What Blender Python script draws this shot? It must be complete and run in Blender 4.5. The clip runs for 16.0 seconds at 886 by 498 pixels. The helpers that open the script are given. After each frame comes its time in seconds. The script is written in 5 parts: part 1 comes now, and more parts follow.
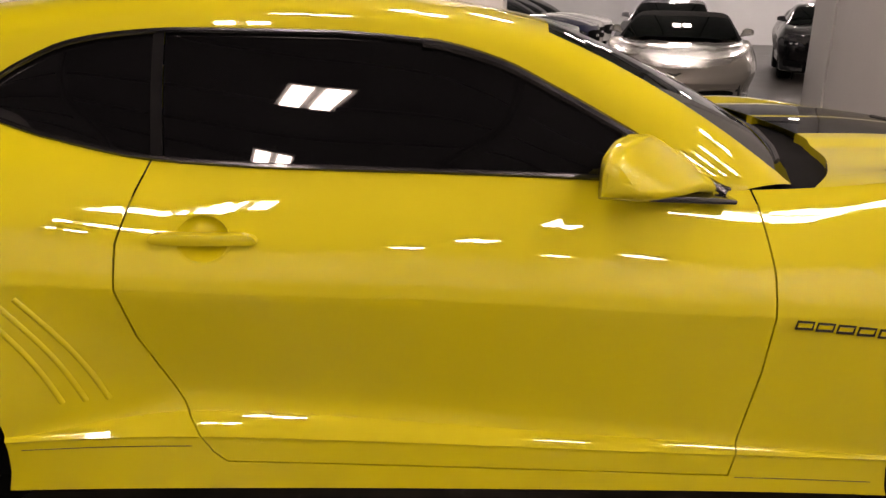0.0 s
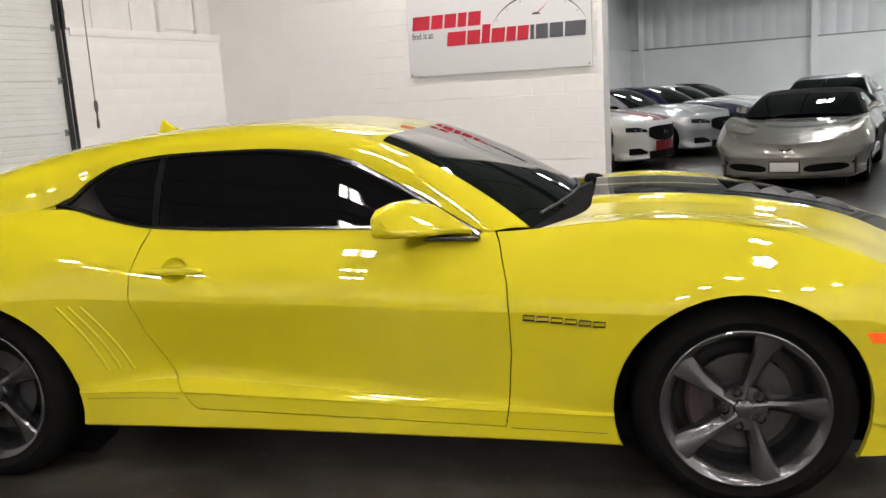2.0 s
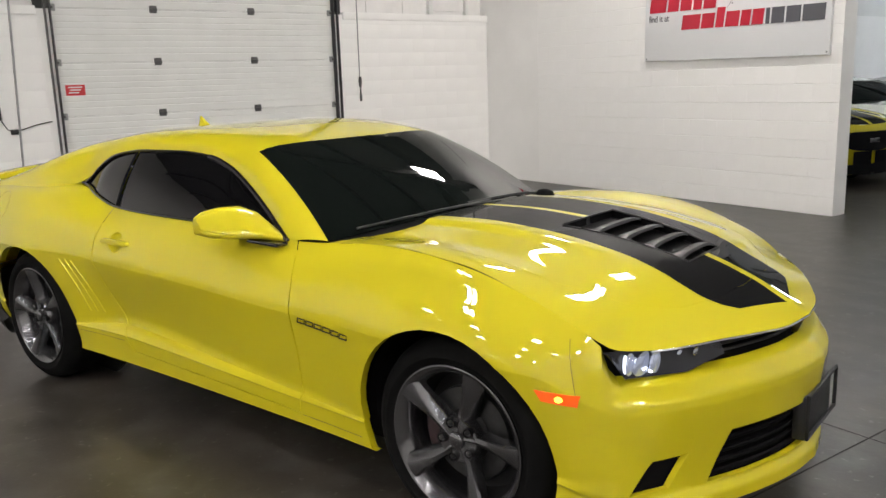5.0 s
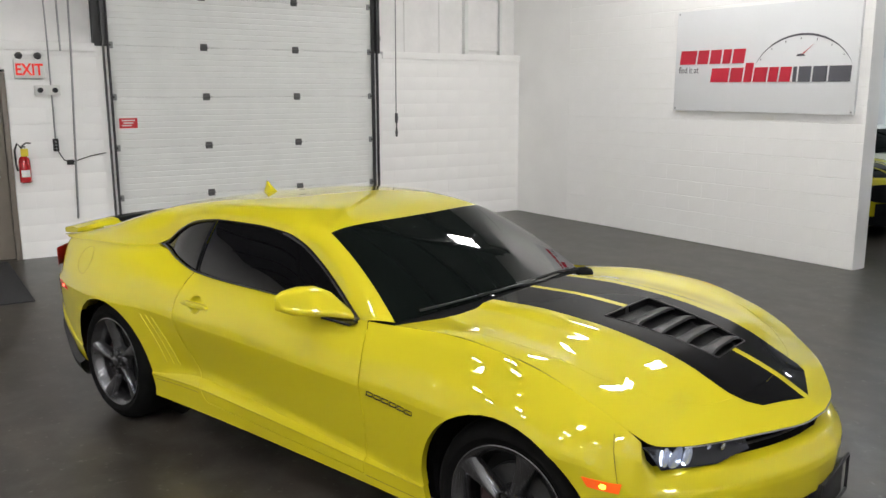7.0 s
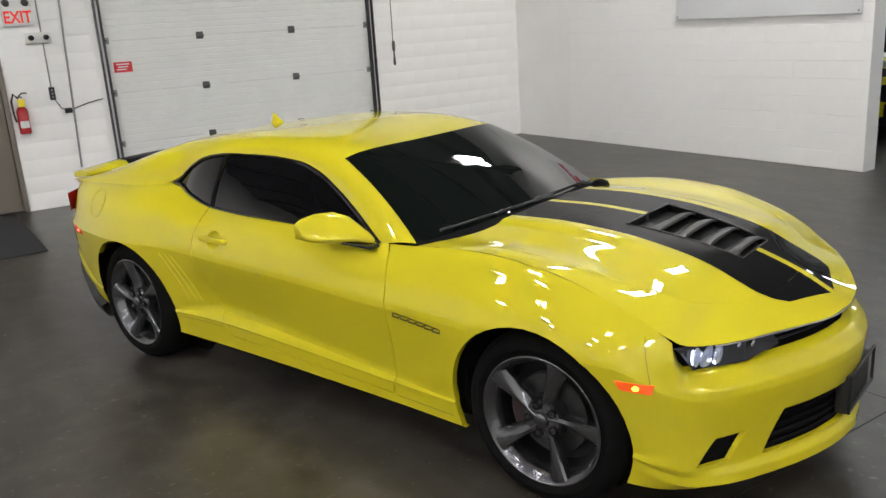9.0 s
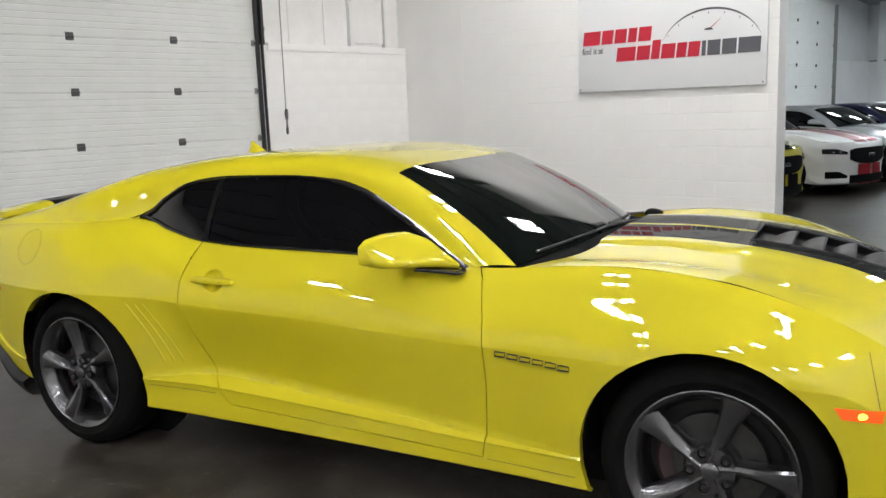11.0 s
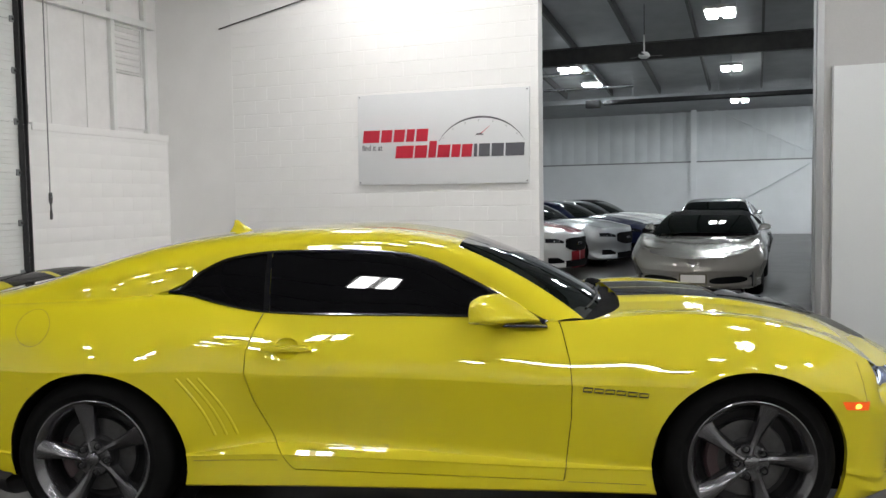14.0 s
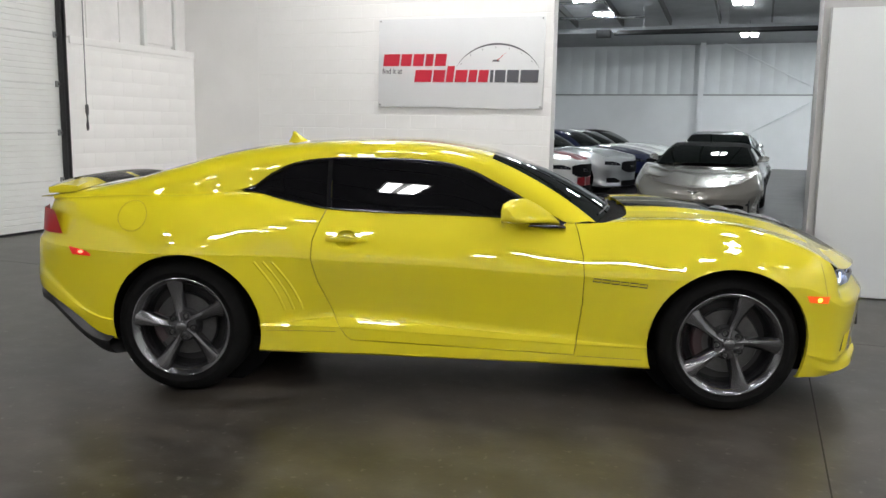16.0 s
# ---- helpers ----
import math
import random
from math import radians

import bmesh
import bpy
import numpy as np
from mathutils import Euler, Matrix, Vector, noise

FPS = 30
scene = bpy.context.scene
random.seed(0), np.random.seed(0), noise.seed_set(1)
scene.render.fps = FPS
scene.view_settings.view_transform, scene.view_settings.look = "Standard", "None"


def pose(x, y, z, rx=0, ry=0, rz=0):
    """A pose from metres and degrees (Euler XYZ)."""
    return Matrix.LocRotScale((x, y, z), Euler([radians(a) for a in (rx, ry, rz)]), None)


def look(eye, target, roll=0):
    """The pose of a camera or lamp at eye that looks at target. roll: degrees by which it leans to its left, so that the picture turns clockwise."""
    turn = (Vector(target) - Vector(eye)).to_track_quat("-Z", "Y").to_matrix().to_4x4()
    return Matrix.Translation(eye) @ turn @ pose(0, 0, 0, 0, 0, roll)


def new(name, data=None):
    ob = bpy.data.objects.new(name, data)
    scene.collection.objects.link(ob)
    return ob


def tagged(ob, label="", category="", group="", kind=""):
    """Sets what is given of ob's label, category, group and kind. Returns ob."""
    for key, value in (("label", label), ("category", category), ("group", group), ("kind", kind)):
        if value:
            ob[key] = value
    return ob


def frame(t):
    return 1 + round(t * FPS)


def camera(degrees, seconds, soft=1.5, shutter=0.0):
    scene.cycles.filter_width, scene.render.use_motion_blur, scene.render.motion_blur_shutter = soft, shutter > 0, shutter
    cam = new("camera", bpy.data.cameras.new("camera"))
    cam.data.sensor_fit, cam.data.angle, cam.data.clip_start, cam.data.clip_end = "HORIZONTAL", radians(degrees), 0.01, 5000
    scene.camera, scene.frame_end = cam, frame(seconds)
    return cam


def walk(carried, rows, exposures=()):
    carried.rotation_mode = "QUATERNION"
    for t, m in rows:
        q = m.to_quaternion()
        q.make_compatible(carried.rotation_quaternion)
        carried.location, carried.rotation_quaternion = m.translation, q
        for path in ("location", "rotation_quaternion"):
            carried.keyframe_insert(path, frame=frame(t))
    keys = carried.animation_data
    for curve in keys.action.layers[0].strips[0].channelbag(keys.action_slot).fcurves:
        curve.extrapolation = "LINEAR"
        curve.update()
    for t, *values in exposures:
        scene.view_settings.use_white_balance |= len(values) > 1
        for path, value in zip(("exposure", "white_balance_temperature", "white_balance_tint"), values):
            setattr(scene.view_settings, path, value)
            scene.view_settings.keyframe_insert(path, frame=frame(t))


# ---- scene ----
cam = camera(56.7, 16.0)
PATH = [
    (0, (0.606, -2.475, 1.350), (0.145, -0.620, 0.764), 1.5),
    (0.5, (0.931, -2.692, 1.39), (0.318, -0.859, 0.877), -1.7),
    (1, (1.33, -2.827, 1.403), (0.551, -1.032, 0.99), -1.6),
    (1.5, (1.69, -3.018, 1.41), (0.839, -1.245, 1.048), -2.8),
    (2, (2.031, -3.101, 1.418), (1.069, -1.385, 1.059), -3.5),
    (2.5, (2.441, -3.016, 1.417), (1.42, -1.34, 1.031), -2.8),
    (3, (2.791, -2.684, 1.408), (1.828, -0.978, 1.004), -4.5),
    (3.5, (3.133, -2.352, 1.42), (2.027, -0.735, 1.019), -2.2),
    (4, (3.297, -1.948, 1.394), (1.878, -0.61, 0.951), -1.9),
    (4.2, (3.395, -1.809, 1.41), (1.894, -0.574, 0.94), -1.7),
    (6.3, (3.953, -2.182, 1.824), (2.285, -1.138, 1.466), -1.1),
    (6.5, (3.954, -2.203, 1.86), (2.277, -1.18, 1.484), -1.1),
    (7, (3.907, -2.217, 1.93), (2.265, -1.136, 1.561), -0.2),
    (7.5, (3.883, -2.255, 1.951), (2.276, -1.121, 1.588), 0.3),
    (8, (3.898, -2.273, 1.955), (2.277, -1.18, 1.532), -1.0),
    (8.5, (3.901, -2.265, 1.95), (2.28, -1.201, 1.459), -3.3),
    (8.7, (3.902, -2.269, 1.93), (2.282, -1.223, 1.404), -3.7),
    (10.8, (2.849, -2.596, 1.49), (1.408, -1.264, 1.102), -2.4),
    (11, (2.746, -2.715, 1.498), (1.36, -1.309, 1.176), -2.2),
    (11.5, (2.505, -3.015, 1.504), (1.249, -1.478, 1.257), -3.2),
    (12, (2.216, -3.23, 1.475), (1.019, -1.647, 1.229), -4.0),
    (12.5, (2.007, -3.469, 1.479), (0.956, -1.778, 1.289), -2.5),
    (13, (1.78, -3.617, 1.469), (0.911, -1.825, 1.283), -2.4),
    (13.5, (1.673, -3.82, 1.483), (0.873, -1.993, 1.341), -2.3),
    (14, (1.632, -4.065, 1.494), (0.919, -2.2, 1.374), -0.9),
    (14.5, (1.689, -4.318, 1.46), (0.941, -2.47, 1.303), -0.4),
    (15, (1.698, -4.5, 1.467), (0.935, -2.665, 1.245), -0.6),
    (15.5, (1.68, -4.682, 1.451), (1.008, -2.819, 1.176), -1.0),
    (16, (1.705, -4.77, 1.447), (0.998, -2.922, 1.151), 0.9),
]
EXPOSURES = [(0, -.26, 8300, 30), (0.5, -.05, 7350, 20), (1.0, -.16, 7050, 15), (1.5, .06, 6900, 13), (2.2, .05, 6900, 13), (4.2, 0, 6900, 13), (6.3, -.10, 6500, 10), (8.7, -.10, 6500, 10), (11.0, .03, 6450, 10), (11.5, -.10, 6450, 10), (13, 0, 6450, 10), (13.5, -.04, 6450, 10), (14, -.26, 6450, 10), (15.2, -.19, 6450, 10), (16, 0, 6450, 10)]
walk(cam, [(t, look(eye, target, roll)) for t, eye, target, roll in PATH], EXPOSURES)


from mathutils.bvhtree import BVHTree


# ---- world, lights ----
world = bpy.data.worlds.new("world")
scene.world = world
world.use_nodes = True
world.node_tree.nodes["Background"].inputs[0].default_value = (0.05, 0.05, 0.05, 1)
world.node_tree.nodes["Background"].inputs[1].default_value = 0.0
LAMP_ROOM, LAMP_HALL = 101.0, 100.0


# ---- materials ----
def mat(name, color, rough=0.5, metal=0.0, coat=0.0, vary=0.0, scale=6.0, bump=0.0, bscale=60.0, spec=0.5, rvary=0.0, emit=0.0,
        trans=0.0, coat_rough=0.04, rand=0.0):
    """A principled material with a colour that varies at two scales and a fine relief."""
    m = bpy.data.materials.new(name)
    m.use_nodes = True
    nt = m.node_tree
    b = nt.nodes["Principled BSDF"]
    b.inputs["Base Color"].default_value = (*color, 1)
    b.inputs["Roughness"].default_value = rough
    b.inputs["Metallic"].default_value = metal
    b.inputs["Coat Weight"].default_value = coat
    b.inputs["Coat Roughness"].default_value = coat_rough
    b.inputs["Specular IOR Level"].default_value = spec
    b.inputs["Transmission Weight"].default_value = trans
    if emit:
        b.inputs["Emission Color"].default_value = (*color, 1)
        b.inputs["Emission Strength"].default_value = emit
    if vary or bump or rvary or rand:
        tc = nt.nodes.new("ShaderNodeTexCoord")
        n1 = nt.nodes.new("ShaderNodeTexNoise")
        n1.inputs["Scale"].default_value, n1.inputs["Detail"].default_value = scale, 6
        n2 = nt.nodes.new("ShaderNodeTexNoise")
        n2.inputs["Scale"].default_value, n2.inputs["Detail"].default_value = bscale, 4
        nt.links.new(tc.outputs["Object"], n1.inputs["Vector"])
        nt.links.new(tc.outputs["Object"], n2.inputs["Vector"])
        if vary or rand:
            add = nt.nodes.new("ShaderNodeMath")
            add.operation = "MULTIPLY_ADD"
            nt.links.new(n2.outputs["Fac"], add.inputs[0])
            add.inputs[1].default_value = 0.35
            nt.links.new(n1.outputs["Fac"], add.inputs[2])
            ramp = nt.nodes.new("ShaderNodeMapRange")
            ramp.inputs["From Min"].default_value, ramp.inputs["From Max"].default_value = 0.45, 0.95
            ramp.inputs["To Min"].default_value, ramp.inputs["To Max"].default_value = 1 - vary, 1 + vary
            nt.links.new(add.outputs[0], ramp.inputs["Value"])
            last = ramp.outputs["Result"]
            if rand:
                oi = nt.nodes.new("ShaderNodeObjectInfo")
                r2 = nt.nodes.new("ShaderNodeMapRange")
                r2.inputs["To Min"].default_value, r2.inputs["To Max"].default_value = 1 - rand, 1 + rand
                nt.links.new(oi.outputs["Random"], r2.inputs["Value"])
                mu = nt.nodes.new("ShaderNodeMath")
                mu.operation = "MULTIPLY"
                nt.links.new(last, mu.inputs[0])
                nt.links.new(r2.outputs["Result"], mu.inputs[1])
                last = mu.outputs[0]
            mix = nt.nodes.new("ShaderNodeVectorMath")
            mix.operation = "SCALE"
            mix.inputs[0].default_value = color
            nt.links.new(last, mix.inputs["Scale"])
            nt.links.new(mix.outputs[0], b.inputs["Base Color"])
        if rvary:
            rr = nt.nodes.new("ShaderNodeMapRange")
            rr.inputs["From Min"].default_value, rr.inputs["From Max"].default_value = 0.3, 0.7
            rr.inputs["To Min"].default_value, rr.inputs["To Max"].default_value = rough - rvary, rough + rvary
            nt.links.new(n1.outputs["Fac"], rr.inputs["Value"])
            nt.links.new(rr.outputs["Result"], b.inputs["Roughness"])
        if bump:
            bp = nt.nodes.new("ShaderNodeBump")
            bp.inputs["Strength"].default_value, bp.inputs["Distance"].default_value = bump, 0.004
            nt.links.new(n2.outputs["Fac"], bp.inputs["Height"])
            nt.links.new(bp.outputs["Normal"], b.inputs["Normal"])
    return m


def emitter(name, color, strength):
    m = bpy.data.materials.new(name)
    m.use_nodes = True
    nt = m.node_tree
    nt.nodes.remove(nt.nodes["Principled BSDF"])
    e = nt.nodes.new("ShaderNodeEmission")
    e.inputs[0].default_value, e.inputs[1].default_value = (*color, 1), strength
    nt.links.new(e.outputs[0], nt.nodes["Material Output"].inputs[0])
    return m


M = dict(
    yellow=mat("yellow car paint", (0.47, 0.404, 0.0102), 0.5, coat=1.0, coat_rough=0.015, spec=0.1, vary=0.015, scale=3, bscale=900),
    stripe=mat("gloss black vinyl stripe", (0.004, 0.004, 0.0045), 0.5, coat=0.38, coat_rough=0.02, spec=0.02),
    black=mat("black plastic", (0.006, 0.006, 0.0065), 0.5, vary=0.2, scale=20, bump=0.15, bscale=400),
    gloss=mat("gloss black trim", (0.006, 0.006, 0.007), 0.2, coat=0.5),
    tint=mat("tinted glass", (0.003, 0.003, 0.0035), 0.02, spec=0.5),
    screen=mat("windscreen glass", (0.004, 0.0055, 0.005), 0.02, spec=0.42),
    tyre=mat("black rubber", (0.005, 0.005, 0.005), 0.8, spec=0.05, vary=0.25, scale=14, bump=0.3, bscale=250),
    rim=mat("dark grey polished alloy", (0.085, 0.085, 0.09), 0.26, metal=0.9, coat=0.6, vary=0.06, scale=30),
    bright=mat("machined alloy", (0.27, 0.27, 0.28), 0.4, metal=1.0, coat=0.2),
    disc=mat("brake disc steel", (0.07, 0.07, 0.07), 0.4, metal=0.9, vary=0.15, scale=40),
    caliper=mat("dark red caliper", (0.014, 0.003, 0.004), 0.5, coat=0.4),
    chrome=mat("chrome", (0.75, 0.75, 0.77), 0.1, metal=1.0),
    badge=mat("dark chrome letters", (0.03, 0.028, 0.024), 0.3, metal=0.6),
    flap=mat("fuel flap gap", (0.22, 0.18, 0.006), 0.7),
    # emission here stands in for bulb light caught by the bowl
    bowl=mat("glowing blue-grey lamp bowl", (0.40, 0.44, 0.55), 0.2, metal=0.9, emit=0.45),
    joint=mat("dark floor joint", (0.016, 0.015, 0.013), 0.8),
    hallbeam=mat("grey hall steel", (0.09, 0.088, 0.086), 0.5, metal=0.2, vary=0.25, scale=5),
    louvre=mat("satin black louvre", (0.010, 0.010, 0.011), 0.38, spec=0.35),
    # emission here stands in for the headlamp's bluish glare
    haze=mat("blue-grey headlamp glow", (0.24, 0.27, 0.35), 0.25, metal=0.8, emit=0.6),
    seam=mat("shut line dark", (0.03, 0.024, 0.004), 0.7),
    amber=mat("amber marker lens", (0.80, 0.10, 0.006), 0.15, coat=1.0, emit=0.3),
    redlens=mat("red lamp lens", (0.30, 0.004, 0.008), 0.35, spec=0.12),
    redglow=mat("lit red marker lens", (0.5, 0.015, 0.01), 0.15, coat=1.0, emit=0.45),
    scuttle=mat("matt black scuttle plastic", (0.005, 0.005, 0.0055), 0.85, spec=0.06, vary=0.2, scale=20, bump=0.2, bscale=300),
    reflector=mat("bright lamp reflector", (0.80, 0.82, 0.88), 0.22, metal=0.9, vary=0.25, scale=40),
    daylamp=emitter("white lamp blade", (0.80, 0.87, 1.0), 2.2),
    lens=mat("clear lamp lens dark inside", (0.014, 0.015, 0.019), 0.06),
    glowwhite=emitter("headlight bulb", (0.78, 0.86, 1.0), 16.0),
    glowamber=emitter("marker bulb", (1.0, 0.62, 0.05), 5.0),
    glowred=emitter("rear marker bulb", (1.0, 0.15, 0.08), 4.0),
    block=mat("white painted block", (0.88, 0.875, 0.86), 0.5, vary=0.02, scale=2.5, bump=0.22, bscale=90, rand=0.003),
    wallpaint=mat("white wall paint", (0.87, 0.865, 0.85), 0.55, vary=0.04, scale=1.5, bump=0.2, bscale=70),
    liner=mat("white insulation liner", (0.82, 0.81, 0.80), 0.5, vary=0.05, scale=3, bump=0.25, bscale=14),
    hallpaint=mat("pale hall wall", (0.82, 0.83, 0.84), 0.5, vary=0.05, scale=1.0, bump=0.2, bscale=40),
    ribbed=mat("ribbed metal liner", (0.70, 0.72, 0.73), 0.4, vary=0.06, scale=1.5),
    doorpanel=mat("white steel door section", (0.76, 0.77, 0.75), 0.42, vary=0.03, scale=4, bump=0.1, bscale=200),
    track=mat("dark steel track", (0.045, 0.045, 0.047), 0.45, metal=0.6, vary=0.2, scale=30),
    galv=mat("grey galvanised steel", (0.30, 0.31, 0.31), 0.45, metal=0.7, vary=0.12, scale=25),
    hinge=mat("dark hinge steel", (0.10, 0.10, 0.10), 0.5, metal=0.7, vary=0.2, scale=60),
    taupe=mat("taupe painted door", (0.19, 0.165, 0.135), 0.5, vary=0.05, scale=5),
    signwhite=mat("white sign board", (0.74, 0.75, 0.76), 0.42, vary=0.01, scale=2),
    signred=mat("red sign letters", (0.55, 0.02, 0.045), 0.4),
    signgrey=mat("dark grey sign letters", (0.10, 0.10, 0.115), 0.4),
    exitred=mat("red exit letters", (0.75, 0.03, 0.02), 0.4, emit=0.35),
    white=mat("white plastic", (0.72, 0.72, 0.70), 0.4, vary=0.03, scale=10),
    extred=mat("red enamel", (0.42, 0.008, 0.012), 0.25, coat=0.8, vary=0.05, scale=20),
    tagyellow=mat("yellow tag", (0.72, 0.55, 0.03), 0.5),
    redlabel=mat("red warning label", (0.60, 0.03, 0.04), 0.45),
    rubbermat=mat("dark carpet mat", (0.022, 0.022, 0.024), 0.9, vary=0.3, scale=60, bump=0.8, bscale=350),
    beam=mat("dark steel beam", (0.035, 0.033, 0.032), 0.5, metal=0.3, vary=0.25, scale=5),
    deck=mat("ceiling liner", (0.34, 0.35, 0.36), 0.5, vary=0.12, scale=2),
    ceiling=mat("near-black room ceiling liner", (0.05, 0.05, 0.05), 0.5, vary=0.08, scale=1.5),
    lampbody=mat("lamp housing", (0.5, 0.5, 0.5), 0.4, metal=0.5),
    lamproom=emitter("room lamp diffuser", (1.0, 0.985, 0.965), LAMP_ROOM),
    lamphall=emitter("hall lamp diffuser", (0.90, 0.97, 1.0), LAMP_HALL),
    greywall=mat("grey wall paint", (0.37, 0.37, 0.367), 0.55, vary=0.05, scale=1.2, bump=0.2, bscale=60),
    board=mat("white wall board", (0.53, 0.55, 0.56), 0.4, vary=0.03, scale=1.5),
    carwhite=mat("white car paint", (0.75, 0.75, 0.74), 0.4, coat=1.0),
    carsilver=mat("silver car paint", (0.42, 0.43, 0.44), 0.35, metal=0.6, coat=1.0),
    carblue=mat("dark blue car paint", (0.007, 0.012, 0.055), 0.35, metal=0.3, coat=1.0),
    carpewter=mat("pewter car paint", (0.32, 0.305, 0.28), 0.25, metal=0.6, coat=1.0),
    cargrey=mat("grey car paint", (0.20, 0.20, 0.21), 0.35, metal=0.6, coat=1.0),
    carred=mat("red stripe vinyl", (0.22, 0.006, 0.012), 0.35, coat=0.8),
    softtop=mat("black soft top cloth", (0.008, 0.008, 0.009), 0.9, spec=0.1, vary=0.2, scale=40, bump=0.5, bscale=300),
    plate=mat("blank plate", (0.62, 0.60, 0.58), 0.45),
)


def floor_material():
    """Dark sealed concrete with cloudy stains, scuffs and uneven polish."""
    m = bpy.data.materials.new("sealed concrete")
    m.use_nodes = True
    nt = m.node_tree
    b = nt.nodes["Principled BSDF"]
    tc = nt.nodes.new("ShaderNodeTexCoord")

    def noise_at(s, d, dist=0.0):
        n = nt.nodes.new("ShaderNodeTexNoise")
        n.inputs["Scale"].default_value, n.inputs["Detail"].default_value, n.inputs["Distortion"].default_value = s, d, dist
        nt.links.new(tc.outputs["Object"], n.inputs["Vector"])
        return n.outputs["Fac"]

    def ramp(src, a, ca, b_, cb):
        r = nt.nodes.new("ShaderNodeValToRGB")
        r.color_ramp.elements[0].position, r.color_ramp.elements[0].color = a, (*ca, 1)
        r.color_ramp.elements[1].position, r.color_ramp.elements[1].color = b_, (*cb, 1)
        nt.links.new(src, r.inputs[0])
        return r.outputs[0]

    def mixc(fac, a, c, kind="MIX"):
        x = nt.nodes.new("ShaderNodeMix")
        x.data_type, x.blend_type = "RGBA", kind
        if isinstance(fac, float):
            x.inputs[0].default_value = fac
        else:
            nt.links.new(fac, x.inputs[0])
        nt.links.new(a, x.inputs[6])
        nt.links.new(c, x.inputs[7])
        return x.outputs[2]

    big = ramp(noise_at(0.45, 4), 0.20, (0.0150, 0.0133, 0.0116), 0.82, (0.0405, 0.0360, 0.0310))
    stretch = nt.nodes.new("ShaderNodeMapping")
    stretch.inputs["Scale"].default_value, stretch.inputs["Rotation"].default_value = (0.5, 3.0, 1.0), (0, 0, 0.35)
    nt.links.new(tc.outputs["Object"], stretch.inputs["Vector"])
    wiped = nt.nodes.new("ShaderNodeTexNoise")
    wiped.inputs["Scale"].default_value, wiped.inputs["Detail"].default_value = 1.6, 7
    nt.links.new(stretch.outputs["Vector"], wiped.inputs["Vector"])
    mid = ramp(noise_at(3.0, 7), 0.18, (0.52, 0.52, 0.53), 0.84, (1.60, 1.56, 1.50))
    col = mixc(1.0, big, mid, "MULTIPLY")
    col = mixc(1.0, col, ramp(wiped.outputs["Fac"], 0.18, (0.52, 0.51, 0.50), 0.84, (1.55, 1.50, 1.42)), "MULTIPLY")
    scuff = ramp(noise_at(22.0, 4, 0.4), 0.635, (0, 0, 0), 0.76, (0.6, 0.6, 0.6))
    pale = ramp(noise_at(0.1, 1), 0.0, (0.17, 0.165, 0.15), 1.0, (0.17, 0.165, 0.15))
    col = mixc(scuff, col, pale)
    smear = ramp(noise_at(5.5, 6, 0.25), 0.46, (0, 0, 0), 0.86, (0.42, 0.42, 0.42))
    col = mixc(smear, col, ramp(noise_at(0.1, 1), 0.0, (0.11, 0.108, 0.10), 1.0, (0.11, 0.108, 0.10)))
    nt.links.new(col, b.inputs["Base Color"])
    rr = ramp(noise_at(0.9, 5), 0.1, (0.30, 0.30, 0.30), 0.9, (0.38, 0.38, 0.38))
    nt.links.new(rr, b.inputs["Roughness"])
    b.inputs["Specular IOR Level"].default_value = 0.5
    bp = nt.nodes.new("ShaderNodeBump")
    bp.inputs["Strength"].default_value, bp.inputs["Distance"].default_value = 0.12, 0.003
    nt.links.new(noise_at(45, 4), bp.inputs["Height"])
    nt.links.new(bp.outputs["Normal"], b.inputs["Normal"])
    return m


M["floor"] = floor_material()


# ---- mesh helpers ----
def mesh_of(bm, material, sharp=35):
    me = bpy.data.meshes.new("mesh")
    bm.to_mesh(me)
    bm.free()
    if material is not None:
        me.materials.append(material)
    me.polygons.foreach_set("use_smooth", [True] * len(me.polygons))
    me.set_sharp_from_angle(angle=radians(sharp))
    return me


def part(name, bm, material, parent, label="", sharp=35):
    ob = new(name, mesh_of(bm, material, sharp))
    if parent is not None:
        ob.parent = parent
    return tagged(ob, label)


def thing(name, m, label, category, group="", kind=""):
    ob = new(name)
    ob.matrix_basis = m
    return tagged(ob, label, category, group, kind)


def solid(name, bm, material, label, category="", kind="", sharp=35, group=""):
    return tagged(new(name, mesh_of(bm, material, sharp)), label, category, group, kind)


def box(x0, y0, z0, x1, y1, z1, bevel=0.0, bm=None, m=None):
    out = bm or bmesh.new()
    b = bmesh.new() if (bm or m) else out
    vs = [b.verts.new((x, y, z)) for x in (x0, x1) for y in (y0, y1) for z in (z0, z1)]
    for f in ((0, 1, 3, 2), (4, 6, 7, 5), (0, 4, 5, 1), (2, 3, 7, 6), (0, 2, 6, 4), (1, 5, 7, 3)):
        b.faces.new([vs[i] for i in f])
    if bevel:
        bmesh.ops.bevel(b, geom=list(b.edges), offset=bevel, segments=2, profile=0.6, affect="EDGES")
    if m is not None:
        bmesh.ops.transform(b, matrix=m, verts=b.verts)
    if b is not out:
        merge(out, b)
    return out


def merge(dst, src):
    me = bpy.data.meshes.new("tmp")
    src.to_mesh(me)
    src.free()
    dst.from_mesh(me)
    bpy.data.meshes.remove(me)
    return dst


